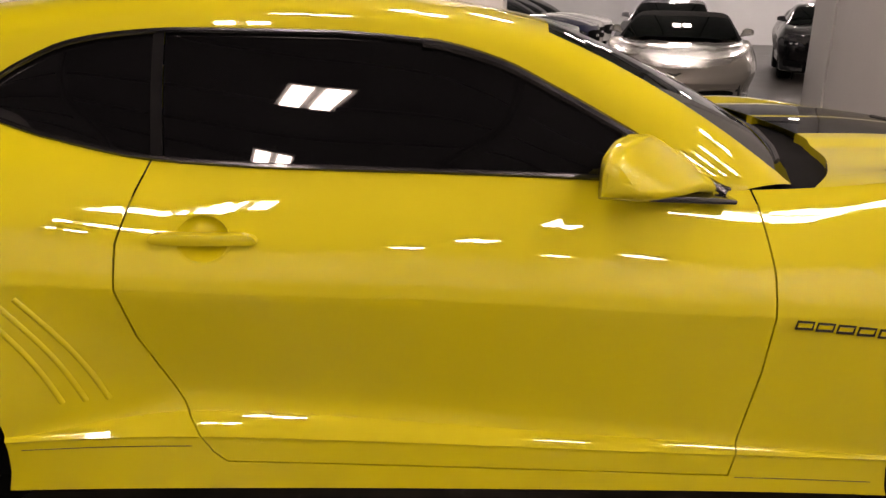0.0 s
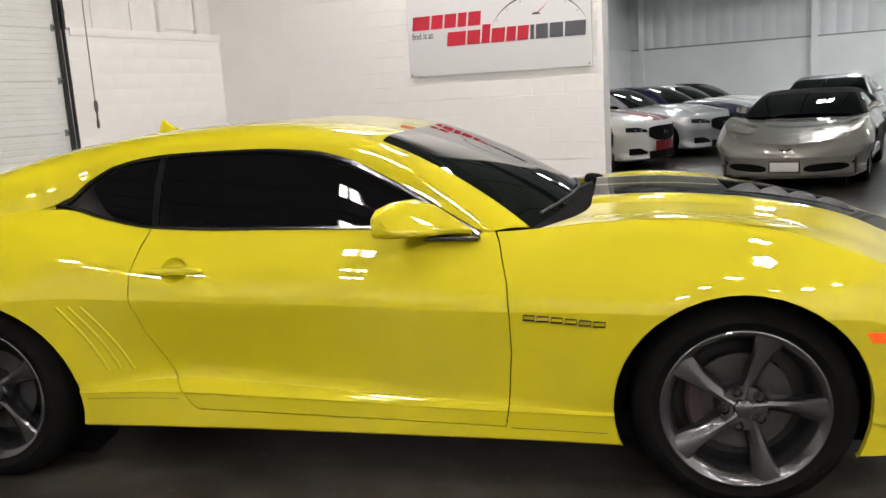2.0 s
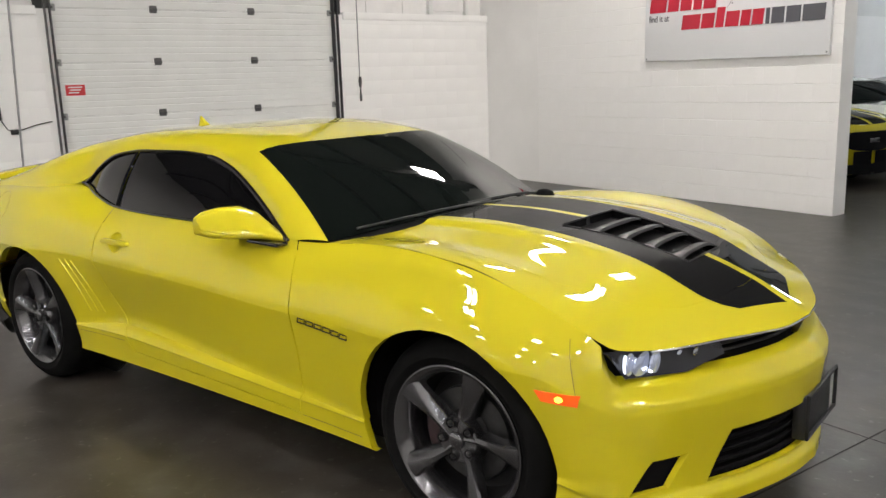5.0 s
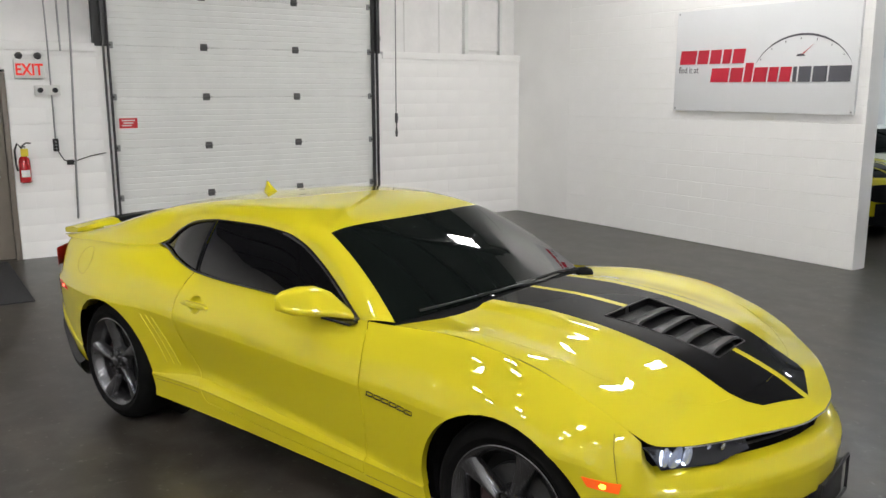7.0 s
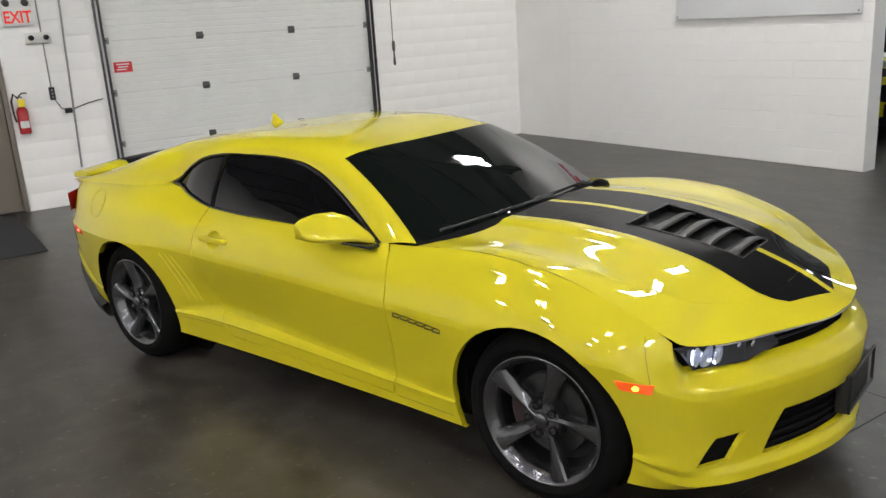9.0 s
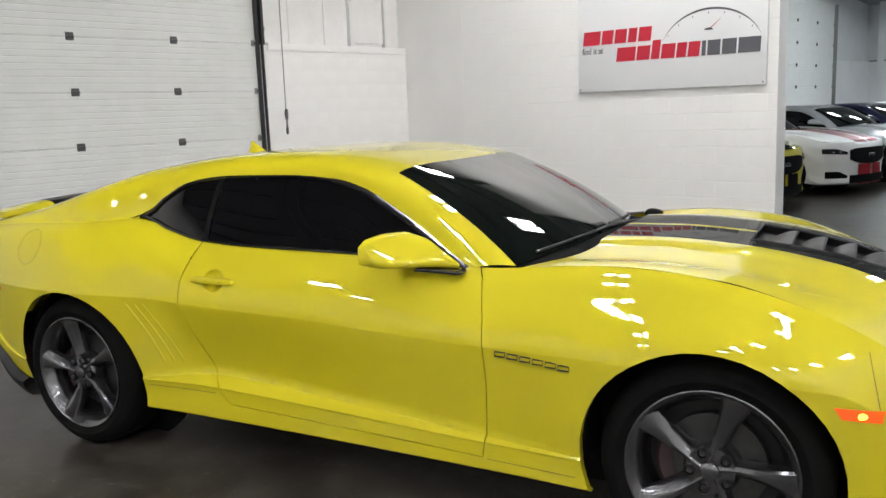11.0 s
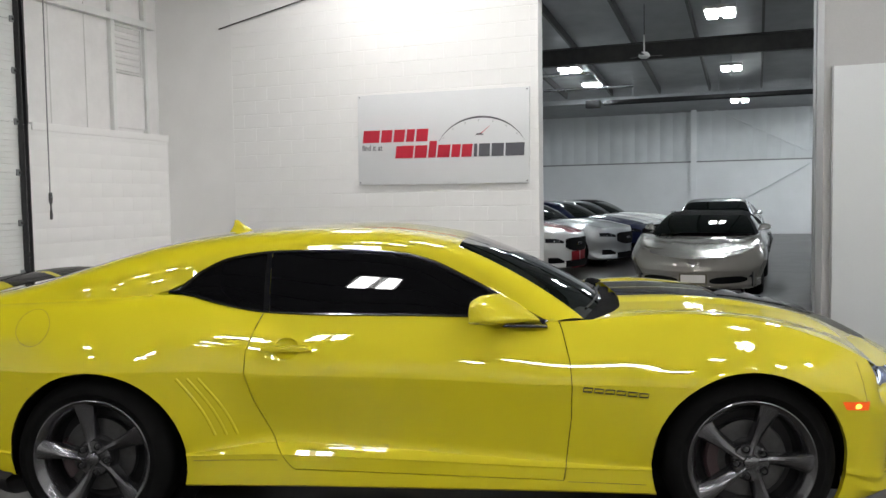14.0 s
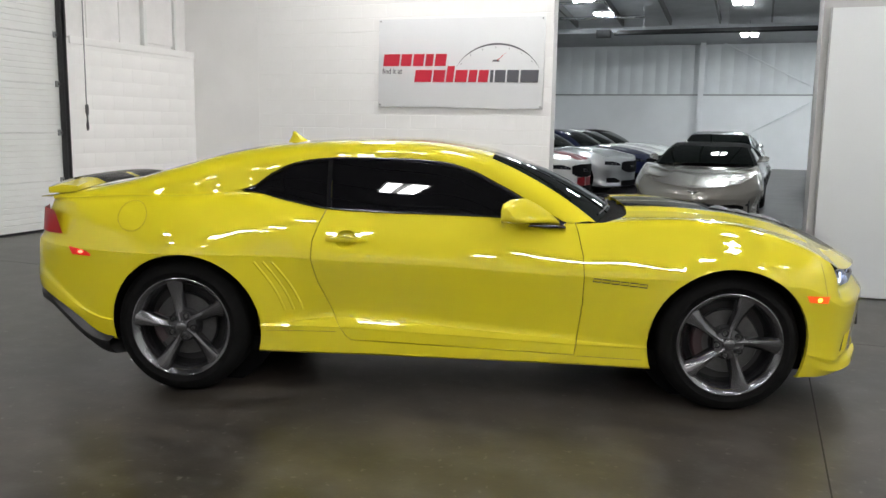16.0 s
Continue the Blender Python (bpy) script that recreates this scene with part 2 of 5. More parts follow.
def lathe(profile, n=32, axis="y", a0=0.0, a1=360.0):
    """Turns (radius, along) round an axis."""
    bm = bmesh.new()
    closed = abs(a1 - a0) >= 359.9
    cols = n if closed else n + 1
    rings = []
    for i in range(cols):
        a = radians(a0 + (a1 - a0) * i / n)
        ring = []
        for r, h in profile:
            c, s = r * math.cos(a), r * math.sin(a)
            ring.append(bm.verts.new({"y": (c, h, s), "z": (c, s, h), "x": (h, c, s)}[axis]))
        rings.append(ring)
    for i in range(n):
        a, b = rings[i], rings[(i + 1) % cols]
        for j in range(len(profile) - 1):
            bm.faces.new((a[j], a[j + 1], b[j + 1], b[j]))
    bmesh.ops.remove_doubles(bm, verts=bm.verts, dist=1e-5)
    bmesh.ops.recalc_face_normals(bm, faces=bm.faces)
    return bm


def tube(points, r, n=8, bm=None, closed=False):
    """A round bar along points."""
    bm = bm or bmesh.new()
    pts = [Vector(p) for p in points]
    rings = []
    for i, p in enumerate(pts):
        a = pts[i - 1] if (i or closed) else p
        b = pts[(i + 1) % len(pts)] if (i < len(pts) - 1 or closed) else p
        d = (b - a).normalized()
        u = d.orthogonal().normalized() if not rings else (u - d * u.dot(d)).normalized()
        v = d.cross(u)
        rings.append([bm.verts.new(p + r * (math.cos(k * math.tau / n) * u + math.sin(k * math.tau / n) * v)) for k in range(n)])
    for i in range(len(rings) - (0 if closed else 1)):
        a, b = rings[i], rings[(i + 1) % len(rings)]
        for k in range(n):
            bm.faces.new((a[k], a[(k + 1) % n], b[(k + 1) % n], b[k]))
    if not closed:
        bm.faces.new(rings[0][::-1])
        bm.faces.new(rings[-1])
    return bm


def grid(P):
    """A sheet from an array of points, rows by columns."""
    P = np.asarray(P, float)
    bm = bmesh.new()
    vs = [[bm.verts.new(p) for p in row] for row in P]
    for i in range(len(vs) - 1):
        for j in range(len(vs[0]) - 1):
            bm.faces.new((vs[i][j], vs[i][j + 1], vs[i + 1][j + 1], vs[i + 1][j]))
    bmesh.ops.remove_doubles(bm, verts=bm.verts, dist=1e-5)
    bmesh.ops.dissolve_degenerate(bm, edges=bm.edges, dist=1e-5)
    return bm


def prism(poly, h0, h1, axis="y", bevel=0.0):
    """A polygon pushed from h0 to h1 along an axis."""
    bm = bmesh.new()

    def at(a, b, h):
        return {"y": (a, h, b), "z": (a, b, h), "x": (h, a, b)}[axis]
    lo = [bm.verts.new(at(a, b, h0)) for a, b in poly]
    hi = [bm.verts.new(at(a, b, h1)) for a, b in poly]
    n = len(poly)
    bm.faces.new(lo)
    bm.faces.new(hi[::-1])
    for i in range(n):
        bm.faces.new((lo[i], hi[i], hi[(i + 1) % n], lo[(i + 1) % n]))
    bmesh.ops.recalc_face_normals(bm, faces=bm.faces)
    if bevel:
        bmesh.ops.bevel(bm, geom=list(bm.edges), offset=bevel, segments=2, profile=0.6, affect="EDGES")
    return bm


def flip_y(bm):
    out = bm.copy()
    for v in out.verts:
        v.co.y = -v.co.y
    bmesh.ops.reverse_faces(out, faces=out.faces)
    return out


def both(bm):
    """The sheet and its mirror image, joined along the middle."""
    out = merge(flip_y(bm), bm)
    bmesh.ops.remove_doubles(out, verts=out.verts, dist=0.0008)
    return out


def knots(rows):
    """A smooth curve without overshoot through (x, y) rows, in growing x."""
    x = np.array([r[0] for r in rows], float)
    y = np.array([r[1] for r in rows], float)
    h, d = np.diff(x), np.diff(y) / np.diff(x)
    m = np.zeros(len(x))
    for i in range(1, len(x) - 1):
        if d[i - 1] * d[i] > 0:
            w1, w2 = 2 * h[i] + h[i - 1], h[i] + 2 * h[i - 1]
            m[i] = (w1 + w2) / (w1 / d[i - 1] + w2 / d[i])
    m[0], m[-1] = d[0], d[-1]

    def f(q):
        q = np.clip(q, x[0], x[-1])
        i = int(np.clip(np.searchsorted(x, q) - 1, 0, len(x) - 2))
        t = (q - x[i]) / h[i]
        return float((2 * t**3 - 3 * t**2 + 1) * y[i] + (t**3 - 2 * t**2 + t) * h[i] * m[i] + (-2 * t**3 + 3 * t**2) * y[i + 1] + (t**3 - t**2) * h[i] * m[i + 1])
    return f


def chain(points, n):
    """n points evenly along a smooth curve through points of any dimension."""
    P = np.array(points, float)
    k = np.r_[0, np.cumsum(np.linalg.norm(np.diff(P, axis=0), axis=1) ** 0.5)]
    out = []
    T = np.zeros_like(P)
    for i in range(len(P)):
        if 0 < i < len(P) - 1:
            T[i] = (P[i + 1] - P[i - 1]) / (k[i + 1] - k[i - 1])
    T[0], T[-1] = (P[1] - P[0]) / (k[1] - k[0]), (P[-1] - P[-2]) / (k[-1] - k[-2])
    fine = []
    for i in range(len(P) - 1):
        h = k[i + 1] - k[i]
        for t in np.linspace(0, 1, 24, endpoint=False):
            fine.append((2 * t**3 - 3 * t**2 + 1) * P[i] + (t**3 - 2 * t**2 + t) * h * T[i] + (-2 * t**3 + 3 * t**2) * P[i + 1] + (t**3 - t**2) * h * T[i + 1])
    fine.append(P[-1])
    fine = np.array(fine)
    s = np.r_[0, np.cumsum(np.linalg.norm(np.diff(fine, axis=0), axis=1))]
    for q in np.linspace(0, s[-1], n):
        out.append([np.interp(q, s, fine[:, d]) for d in range(P.shape[1])])
    return np.array(out)


AX = {"y": (0, 2), "z": (0, 1), "x": (1, 2)}


def score(bm, poly, axis):
    """Cuts the sheet along the sides of a convex outline; gives the faces inside."""
    a, b = AX[axis]
    lo = np.min(poly, axis=0) - 0.03
    hi = np.max(poly, axis=0) + 0.03
    c = np.mean(poly, axis=0)
    for i in range(len(poly)):
        p, q = np.array(poly[i]), np.array(poly[(i + 1) % len(poly)])
        d = q - p
        if np.linalg.norm(d) < 1e-6:
            continue
        co, no = [0, 0, 0], [0, 0, 0]
        co[a], co[b] = p
        no[a], no[b] = -d[1], d[0]
        fs = []
        for f in bm.faces:
            xs = [v.co[a] for v in f.verts]
            ys = [v.co[b] for v in f.verts]
            if max(xs) > lo[0] and min(xs) < hi[0] and max(ys) > lo[1] and min(ys) < hi[1]:
                fs.append(f)
        geom = list({e for f in fs for e in f.edges}) + fs + list({v for f in fs for v in f.verts})
        bmesh.ops.bisect_plane(bm, geom=geom, dist=1e-5, plane_co=co, plane_no=no)
    found = []
    n = len(poly)
    for f in bm.faces:
        m = f.calc_center_median()
        x, y = m[a], m[b]
        sgn = []
        for i in range(n):
            p, q = poly[i], poly[(i + 1) % n]
            sgn.append((q[0] - p[0]) * (y - p[1]) - (q[1] - p[1]) * (x - p[0]))
        if all(v > -1e-9 for v in sgn) or all(v < 1e-9 for v in sgn):
            found.append(f)
    return found


def take(bm, faces):
    """Lifts faces out of a sheet into a sheet of their own."""
    for i, f in enumerate(bm.faces):
        f.index = i
    ids = {f.index for f in faces}
    out = bm.copy()
    out.faces.ensure_lookup_table()
    bmesh.ops.delete(out, geom=[f for i, f in enumerate(out.faces) if i not in ids], context="FACES")
    bmesh.ops.delete(bm, geom=list(faces), context="FACES")
    return out


def shrink(poly, d):
    """A convex outline moved inwards by d."""
    P = np.array(poly, float)
    c = P.mean(axis=0)
    n = len(P)
    lines = []
    for i in range(n):
        p, q = P[i], P[(i + 1) % n]
        t = (q - p) / np.linalg.norm(q - p)
        no = np.array([-t[1], t[0]])
        if np.dot(c - p, no) < 0:
            no = -no
        lines.append((p + no * d, t))
    out = []
    for i in range(n):
        p, t = lines[i - 1]
        q, u = lines[i]
        den = t[0] * u[1] - t[1] * u[0]
        if abs(den) < 1e-4:
            out.append(tuple(q))
        else:
            k = ((q[0] - p[0]) * u[1] - (q[1] - p[1]) * u[0]) / den
            out.append(tuple(p + k * t))
    return out


def hem(bm, vec, where=None):
    """Folds the open edges of a sheet inwards."""
    es = [e for e in bm.edges if e.is_boundary and (where is None or where((e.verts[0].co + e.verts[1].co) / 2))]
    r = bmesh.ops.extrude_edge_only(bm, edges=es)
    vs = [v for v in r["geom"] if isinstance(v, bmesh.types.BMVert)]
    bmesh.ops.translate(bm, verts=vs, vec=vec)
    return bm


def text_mesh(s, size, depth, squash=1.0, shear=0.0, bold=0.0):
    """Raised letters from the built-in font as a bmesh lying in x, y; its width is returned too."""
    cu = bpy.data.curves.new("letters", "FONT")
    cu.body, cu.size, cu.extrude, cu.shear, cu.offset = s, size, depth, shear, bold
    cu.resolution_u = 3
    ob = bpy.data.objects.new("letters", cu)
    scene.collection.objects.link(ob)
    dg = bpy.context.evaluated_depsgraph_get()
    me = bpy.data.meshes.new_from_object(ob.evaluated_get(dg))
    bm = bmesh.new()
    bm.from_mesh(me)
    bpy.data.objects.remove(ob)
    bpy.data.curves.remove(cu)
    bpy.data.meshes.remove(me)
    for v in bm.verts:
        v.co.x *= squash
    xs = [v.co.x for v in bm.verts]
    return bm, min(xs), max(xs)


# ---- cars ----
def smooth(a, b, x):
    t = min(1.0, max(0.0, (x - a) / (b - a)))
    return t * t * (3 - 2 * t)


SPORT = dict(
    plan=[(-2.44, 0), (-2.43, .3), (-2.39, .55), (-2.31, .74), (-2.18, .845), (-2.0, .895), (-1.75, .928), (-1.43, .944), (-1.1, .932), (-.8, .919), (-.3, .914), (.2, .915),
          (.65, .918), (1.0, .929), (1.43, .947), (1.7, .936), (1.87, .895), (1.99, .82), (2.095, .70), (2.185, .55), (2.272, .37), (2.333, .18), (2.358, 0)],
    zs=[(-2.44, 1.02), (-2.28, 1.03), (-1.9, 1.05), (-1.5, 1.062), (-1.25, 1.075), (-1.14, 1.087), (-.9, 1.043), (-.672, 1.007), (-.456, .997), (-.017, .99), (.274, .982), (.575, .958),
        (.75, .963), (.95, .983), (1.15, .992), (1.44, .968), (1.73, .883), (1.90, .80), (1.97, .756), (2.1, .705), (2.4, .62)],
    hs=[(-2.44, .70), (-2.28, .72), (-1.9, .775), (-1.5, .78), (-1.25, .74), (-1.14, .70), (-.9, .765), (-.672, .805), (-.3, .822), (.2, .82), (.575, .805), (.75, .80), (1.0, .812),
        (1.43, .842), (1.7, .848), (1.9, .835), (1.97, .80)],
    zb=[(-2.44, .50), (-2.3, .47), (-2.23, .42), (-2.15, .35), (-2.0, .295), (-1.82, .27), (-1.0, .236), (-.3, .230), (.6, .219), (1.0, .214), (1.85, .19), (2.4, .17)],
    crease=[(-2.3, .77), (-1.0, .767), (-.7, .753), (0, .732), (.66, .703), (1.4, .70), (2.0, .66)],
    low=[(-1.1, .385), (-.61, .386), (-.28, .374), (.1, .359), (.65, .336), (.95, .332), (1.9, .33)],
    high=[(-1.1, .396), (-.98, .398), (-.78, .440), (-.66, .460), (-.41, .449), (.1, .409), (.645, .366), (.95, .346), (1.9, .342)],
    front=[(.170, .10), (.185, .04), (.212, .006), (.248, .008), (.278, .026), (.36, .022), (.45, .010), (.525, .0), (.560, -.003), (.585, .0), (.615, .020), (.640, .043), (.656, .088)],
    rear=[(.50, .05), (.51, .02), (.54, .0), (.58, -.005), (.63, -.005), (.68, 0), (.72, .0), (.77, .005), (.80, .01), (.83, .03), (.90, .06), (1.0, .09), (1.03, .12)],
    zc=[(.70, 1.0), (.93, 1.018), (1.15, 1.02), (1.45, 1.0), (1.75, .95), (1.95, .895), (2.12, .828), (2.22, .772), (2.31, .722)],
    lip=[(1.90, .835), (1.967, .80), (2.035, .72), (2.105, .605), (2.17, .47), (2.235, .315), (2.285, .16), (2.305, 0)],
    cowl=[(0, .945), (.2, .945), (.4, .94), (.5, .928), (.6, .89), (.7, .835), (.78, .77)],
    rail_z=[(-2.28, 1.03), (-1.9, 1.05), (-1.5, 1.062), (-1.25, 1.075), (-1.14, 1.087), (-.996, 1.184), (-.873, 1.24), (-.75, 1.262), (-.629, 1.271), (-.328, 1.273), (-.088, 1.259),
            (.062, 1.224), (.212, 1.155), (.363, 1.076), (.454, 1.024), (.575, .958)],
    rail_y=[(-2.28, .72), (-1.9, .775), (-1.5, .78), (-1.25, .74), (-1.14, .70), (-1.0, .668), (-.75, .645), (-.33, .64), (-.09, .65), (.06, .668), (.21, .695), (.36, .735), (.575, .805)],
    roof=[(-2.28, 1.04), (-2.1, 1.075), (-1.877, 1.119), (-1.567, 1.214), (-1.368, 1.273), (-1.189, 1.316), (-.976, 1.343), (-.764, 1.361), (-.414, 1.374), (-.205, 1.370), (.038, 1.342),
          (.178, 1.316), (.25, 1.30)],
    tail=-2.28, tip0=-1.14, tip1=.575, head=.178, head_mid=.05,
    base=[(.74, .755, .963), (.82, .5, .985), (.872, .25, 1.0), (.885, 0, 1.004)],
    arch=((-1.418, .362, .405), (1.412, .36, .405)), hubs=(-1.450, 1.426), bulge=.012, xf=(1.945, 2.0), droop=1.0, haunch=1,
)


def ease(rows, n):
    """Evens a sheet out along its rows, the ends held."""
    P = np.array(rows, float)
    for _ in range(n):
        P[1:-1] = (P[:-2] + 2 * P[1:-1] + P[2:]) / 4
    return P


def car_shell(C):
    """Half sheets (the side with y below zero) of a coupe's body from its curves: flank, bonnet top, roof, side glass, windscreen, pillar."""
    f = {k: knots(C[k]) for k in ("zs", "hs", "zb", "crease", "low", "high", "zc", "rail_z", "rail_y", "roof", "cowl")}
    lipf = knots(C["lip"])

    def top(x, y):
        hs = max(.3, f["hs"](min(x, 1.95)))
        q = min(1.0, y / hs)
        z = f["zc"](x) + (f["zs"](x) - f["zc"](x)) * q ** (2.2 - C.get("droop", 0) * smooth(1.72, 2.1, x))
        z -= .009 * math.exp(-((y - .60) / .11) ** 2) * smooth(.8, 1.1, x) * (1 - smooth(1.7, 2.1, x)) + .014 * smooth(.385, .43, y) * (1 - smooth(.6, .8, y)) * (1 - smooth(1.3, 1.9, x))
        return z
    cols = chain(C["plan"], 190)
    tan = np.gradient(cols, axis=0)
    tan /= np.linalg.norm(tan, axis=1)[:, None]
    nor = np.stack([-tan[:, 1], tan[:, 0]], axis=1)
    P = []
    for (x, h), (nx, nh) in zip(cols, nor):
        zb, zc, zl = f["zb"](x), f["crease"](x), f["low"](x)
        ot = .1
        for _ in range(4):
            ot = min(.4, max(.02, (h - f["hs"](x - ot * nx)) / max(nh, .35)))
        zt = f["zs"](x - ot * nx)
        zu = f["high"](x)
        ou = .0465 + .60 * (zu - zl)
        side = [(zb, .075), (zb + .012, .058), (.72 * zl + .28 * zb, .051), (zl - .005, .049), (zl, .0465), (zu, ou), (.5 * (zu + zc), .53 * ou), (zc - .016, .003), (zc, 0), (zc + .10 * (zt - zc), .022 * ot),
                (zc + .40 * (zt - zc), .22 * ot), (zc + .70 * (zt - zc), .555 * ot), (zt, ot)]
        hip = smooth(.58, .98, -x) if C.get("haunch") else 0
        for k, o in ((9, .015), (10, .095), (11, .33)):
            side[k] = (side[k][0], side[k][1] + (o * ot - side[k][1]) * hip)
        # the shoulder rolls over into the wing top and the rear deck
        roll = max(smooth(.72, 1.15, -x), .7 * smooth(.72, 1.15, x) * (1 - smooth(1.45, 1.8, x))) * C.get("haunch", 0)
        wf, wft, wr = smooth(1.76, 2.04, x), smooth(*C["xf"], x), smooth(1.9, 2.32, -x)
        prof = []
        for k in range(13):
            z, o = side[k]
            w = wft if k > 9 else wf
            fo = C["front"][k][1]
            if C.get("droop") and 3 < k < 7:
                fo = .010 + (fo - .010) * smooth(1.98, 2.08, x)
            elif C.get("droop") and k < 4:
                fo += .022 * (1 - smooth(1.95, 2.15, x))
            z, o = z + (C["front"][k][0] - z) * w, o + (fo - o) * w
            z, o = z + (C["rear"][k][0] - z) * wr, o + (C["rear"][k][1] - o) * wr
            prof.append([z, o])
        if C.get("seal"):
            # the nose band rises to meet the bonnet's edge
            o = prof[12][1]
            dz = (top(x - o * nx, max(0, h - o * nh)) - .001 - prof[12][0]) * smooth(*C["seal"], x)
            for k, part_of in ((12, 1), (11, .85), (10, .6), (9, .3), (8, .12)):
                prof[k][0] += dz * part_of
        for k in range(1, 13):
            prof[k][0] = max(prof[k][0], prof[k - 1][0] + .004)
        zk, ok = knots([(k, p[0]) for k, p in enumerate(prof)]), knots([(k, p[1]) for k, p in enumerate(prof)])
        col = []
        for k in np.linspace(0, 12, 49):
            z, o = zk(k), ok(k)
            if 6 <= k < 9 or k < 4.6:
                z, o = np.interp(k, range(13), [p[0] for p in prof]), np.interp(k, range(13), [p[1] for p in prof])
            if k > 11 and roll:
                u = k - 11
                z += roll * (prof[11][0] + (prof[12][0] - prof[11][0]) * (1 - (1 - u) ** 1.7) - z)
                o += roll * (prof[11][1] + (prof[12][1] - prof[11][1]) * (.7 * u + .3 * u * u) - o)
            px, ph = x - o * nx, h - o * nh
            for ax, az, ar in C["arch"]:
                r = math.hypot(px - ax, z - az)
                ph += C["bulge"] * (1 if not C.get("haunch") else 2.0 if ax < 0 else 1.6) * (1 - smooth(ar + .006, ar + .21, r)) * smooth(.26, .46, z)
            col.append((px, -ph if h > 1e-6 else 0.0, z))
        P.append(col)
    soft = ease(P, 14)
    keep = np.array([smooth(1.45, 1.75, c[0]) for c in cols])[:, None, None]
    P = soft + (np.array(P) - soft) * keep
    flank = grid(P)
    skin = BVHTree.FromBMesh(flank)

    def side_y(x, z):
        return -skin.ray_cast(Vector((x, -3, z)), Vector((0, 1, 0)))[0].y

    # bonnet and wing tops
    x0, xe = .77, C["lip"][-1][0]

    def hw(x):
        return f["hs"](x) if x < C["lip"][0][0] else lipf(x)

    rows = []
    for u in np.linspace(0, 1, 64):
        w = 1 - (1 - u) ** 1.6
        row = []
        for t in np.linspace(0, 1, 34):
            xb = x0 + (xe - x0) * w
            xx = xb + (f["cowl"](t * .78) - x0) * (1 - w) ** 3
            y = t * hw(xx) if u < 1 else 0.0
            row.append((xx, -y, top(xx, y)))
        rows.append(row)
    bonnet = grid(rows)

    # roof, rear pillar and deck
    CR = np.array([(1, 0), (.975, .38), (.90, .72), (.74, .91), (.45, .985), (0, 1)])
    cy, cz = knots([(i, a) for i, a in enumerate(CR[:, 0])]), knots([(i, a) for i, a in enumerate(CR[:, 1])])
    rows = []
    for u in np.linspace(0, 1, 72):
        x = C["tail"] + (C["head"] - C["tail"]) * u
        row = []
        for k in np.linspace(0, 5, 26):
            q = cy(k)
            xx = x + C["head_mid"] * (1 - q * q) * u ** 8
            yr, zl, zc = f["rail_y"](xx), f["rail_z"](xx), f["roof"](xx)
            row.append((xx, -yr * q, zl + (zc - zl) * cz(k)))
        rows.append(row)
    rows = ease(rows, 8)
    roof = grid(rows)
    edge = rows[-1]

    # side glass
    rows = []
    for u in np.linspace(0, 1, 70):
        x = C["tip0"] + (C["tip1"] - C["tip0"]) * u
        a = np.array((x, f["hs"](x), f["zs"](x)))
        b = np.array((x, f["rail_y"](x), f["rail_z"](x)))
        rows.append([(x, -(a[1] + (b[1] - a[1]) * t + .060 * t * (1 - t) * min(1, 4 * (b[2] - a[2])) - .010), a[2] + (b[2] - a[2]) * t) for t in np.linspace(0, 1, 9)])
    glass = grid(rows)

    # windscreen between roof edge and scuttle, and the front pillar beside it
    kw = 2.25
    head = [np.array(edge[int(round(k / 5 * 25))]) for k in np.linspace(kw, 5, 15)]
    foot = chain([(a, -b, c) for a, b, c in C["base"]], 15)
    rows = []
    for i in range(15):
        a, b = head[i], foot[i]
        rows.append([a + (b - a) * t + np.array((.03, 0, .028)) * 4 * t * (1 - t) * .6 for t in np.linspace(0, 1, 18)])
    screen = grid(rows)
    side = rows[0]
    px0 = C["head"]
    rail = []
    for t in np.linspace(0, 1, 18):
        x = px0 + (C["tip1"] + .03 - px0) * t
        rail.append(np.array((x, -f["rail_y"](x), f["rail_z"](x))))
    r0 = [np.array(edge[j]) for j in range(0, int(round(kw / 5 * 25)) + 1)]
    rows = []
    m = len(r0)
    for i, t in enumerate(np.linspace(0, 1, 18)):
        a, b = rail[i], np.array(side[i])
        row = []
        for j in range(m):
            s = np.linalg.norm(r0[j] - r0[0]) / np.linalg.norm(r0[-1] - r0[0])
            bow = (r0[j] - (r0[0] + (r0[-1] - r0[0]) * s)) * (1 - t) + np.array((0, -.018, .010)) * 4 * s * (1 - s) * t
            row.append(a + (b - a) * s + bow)
        rows.append(row)
    pillar = grid(rows)
    return dict(flank=flank, bonnet=bonnet, roof=roof, glass=glass, screen=screen, pillar=pillar, f=f, top=top, rail=rail, side_y=side_y)


def circle(cx, cz, r, n=44):
    return [(cx + r * math.cos(k * math.tau / n), cz + r * math.sin(k * math.tau / n)) for k in range(n)]


def drop(bm, faces):
    bmesh.ops.delete(bm, geom=list(faces), context="FACES")


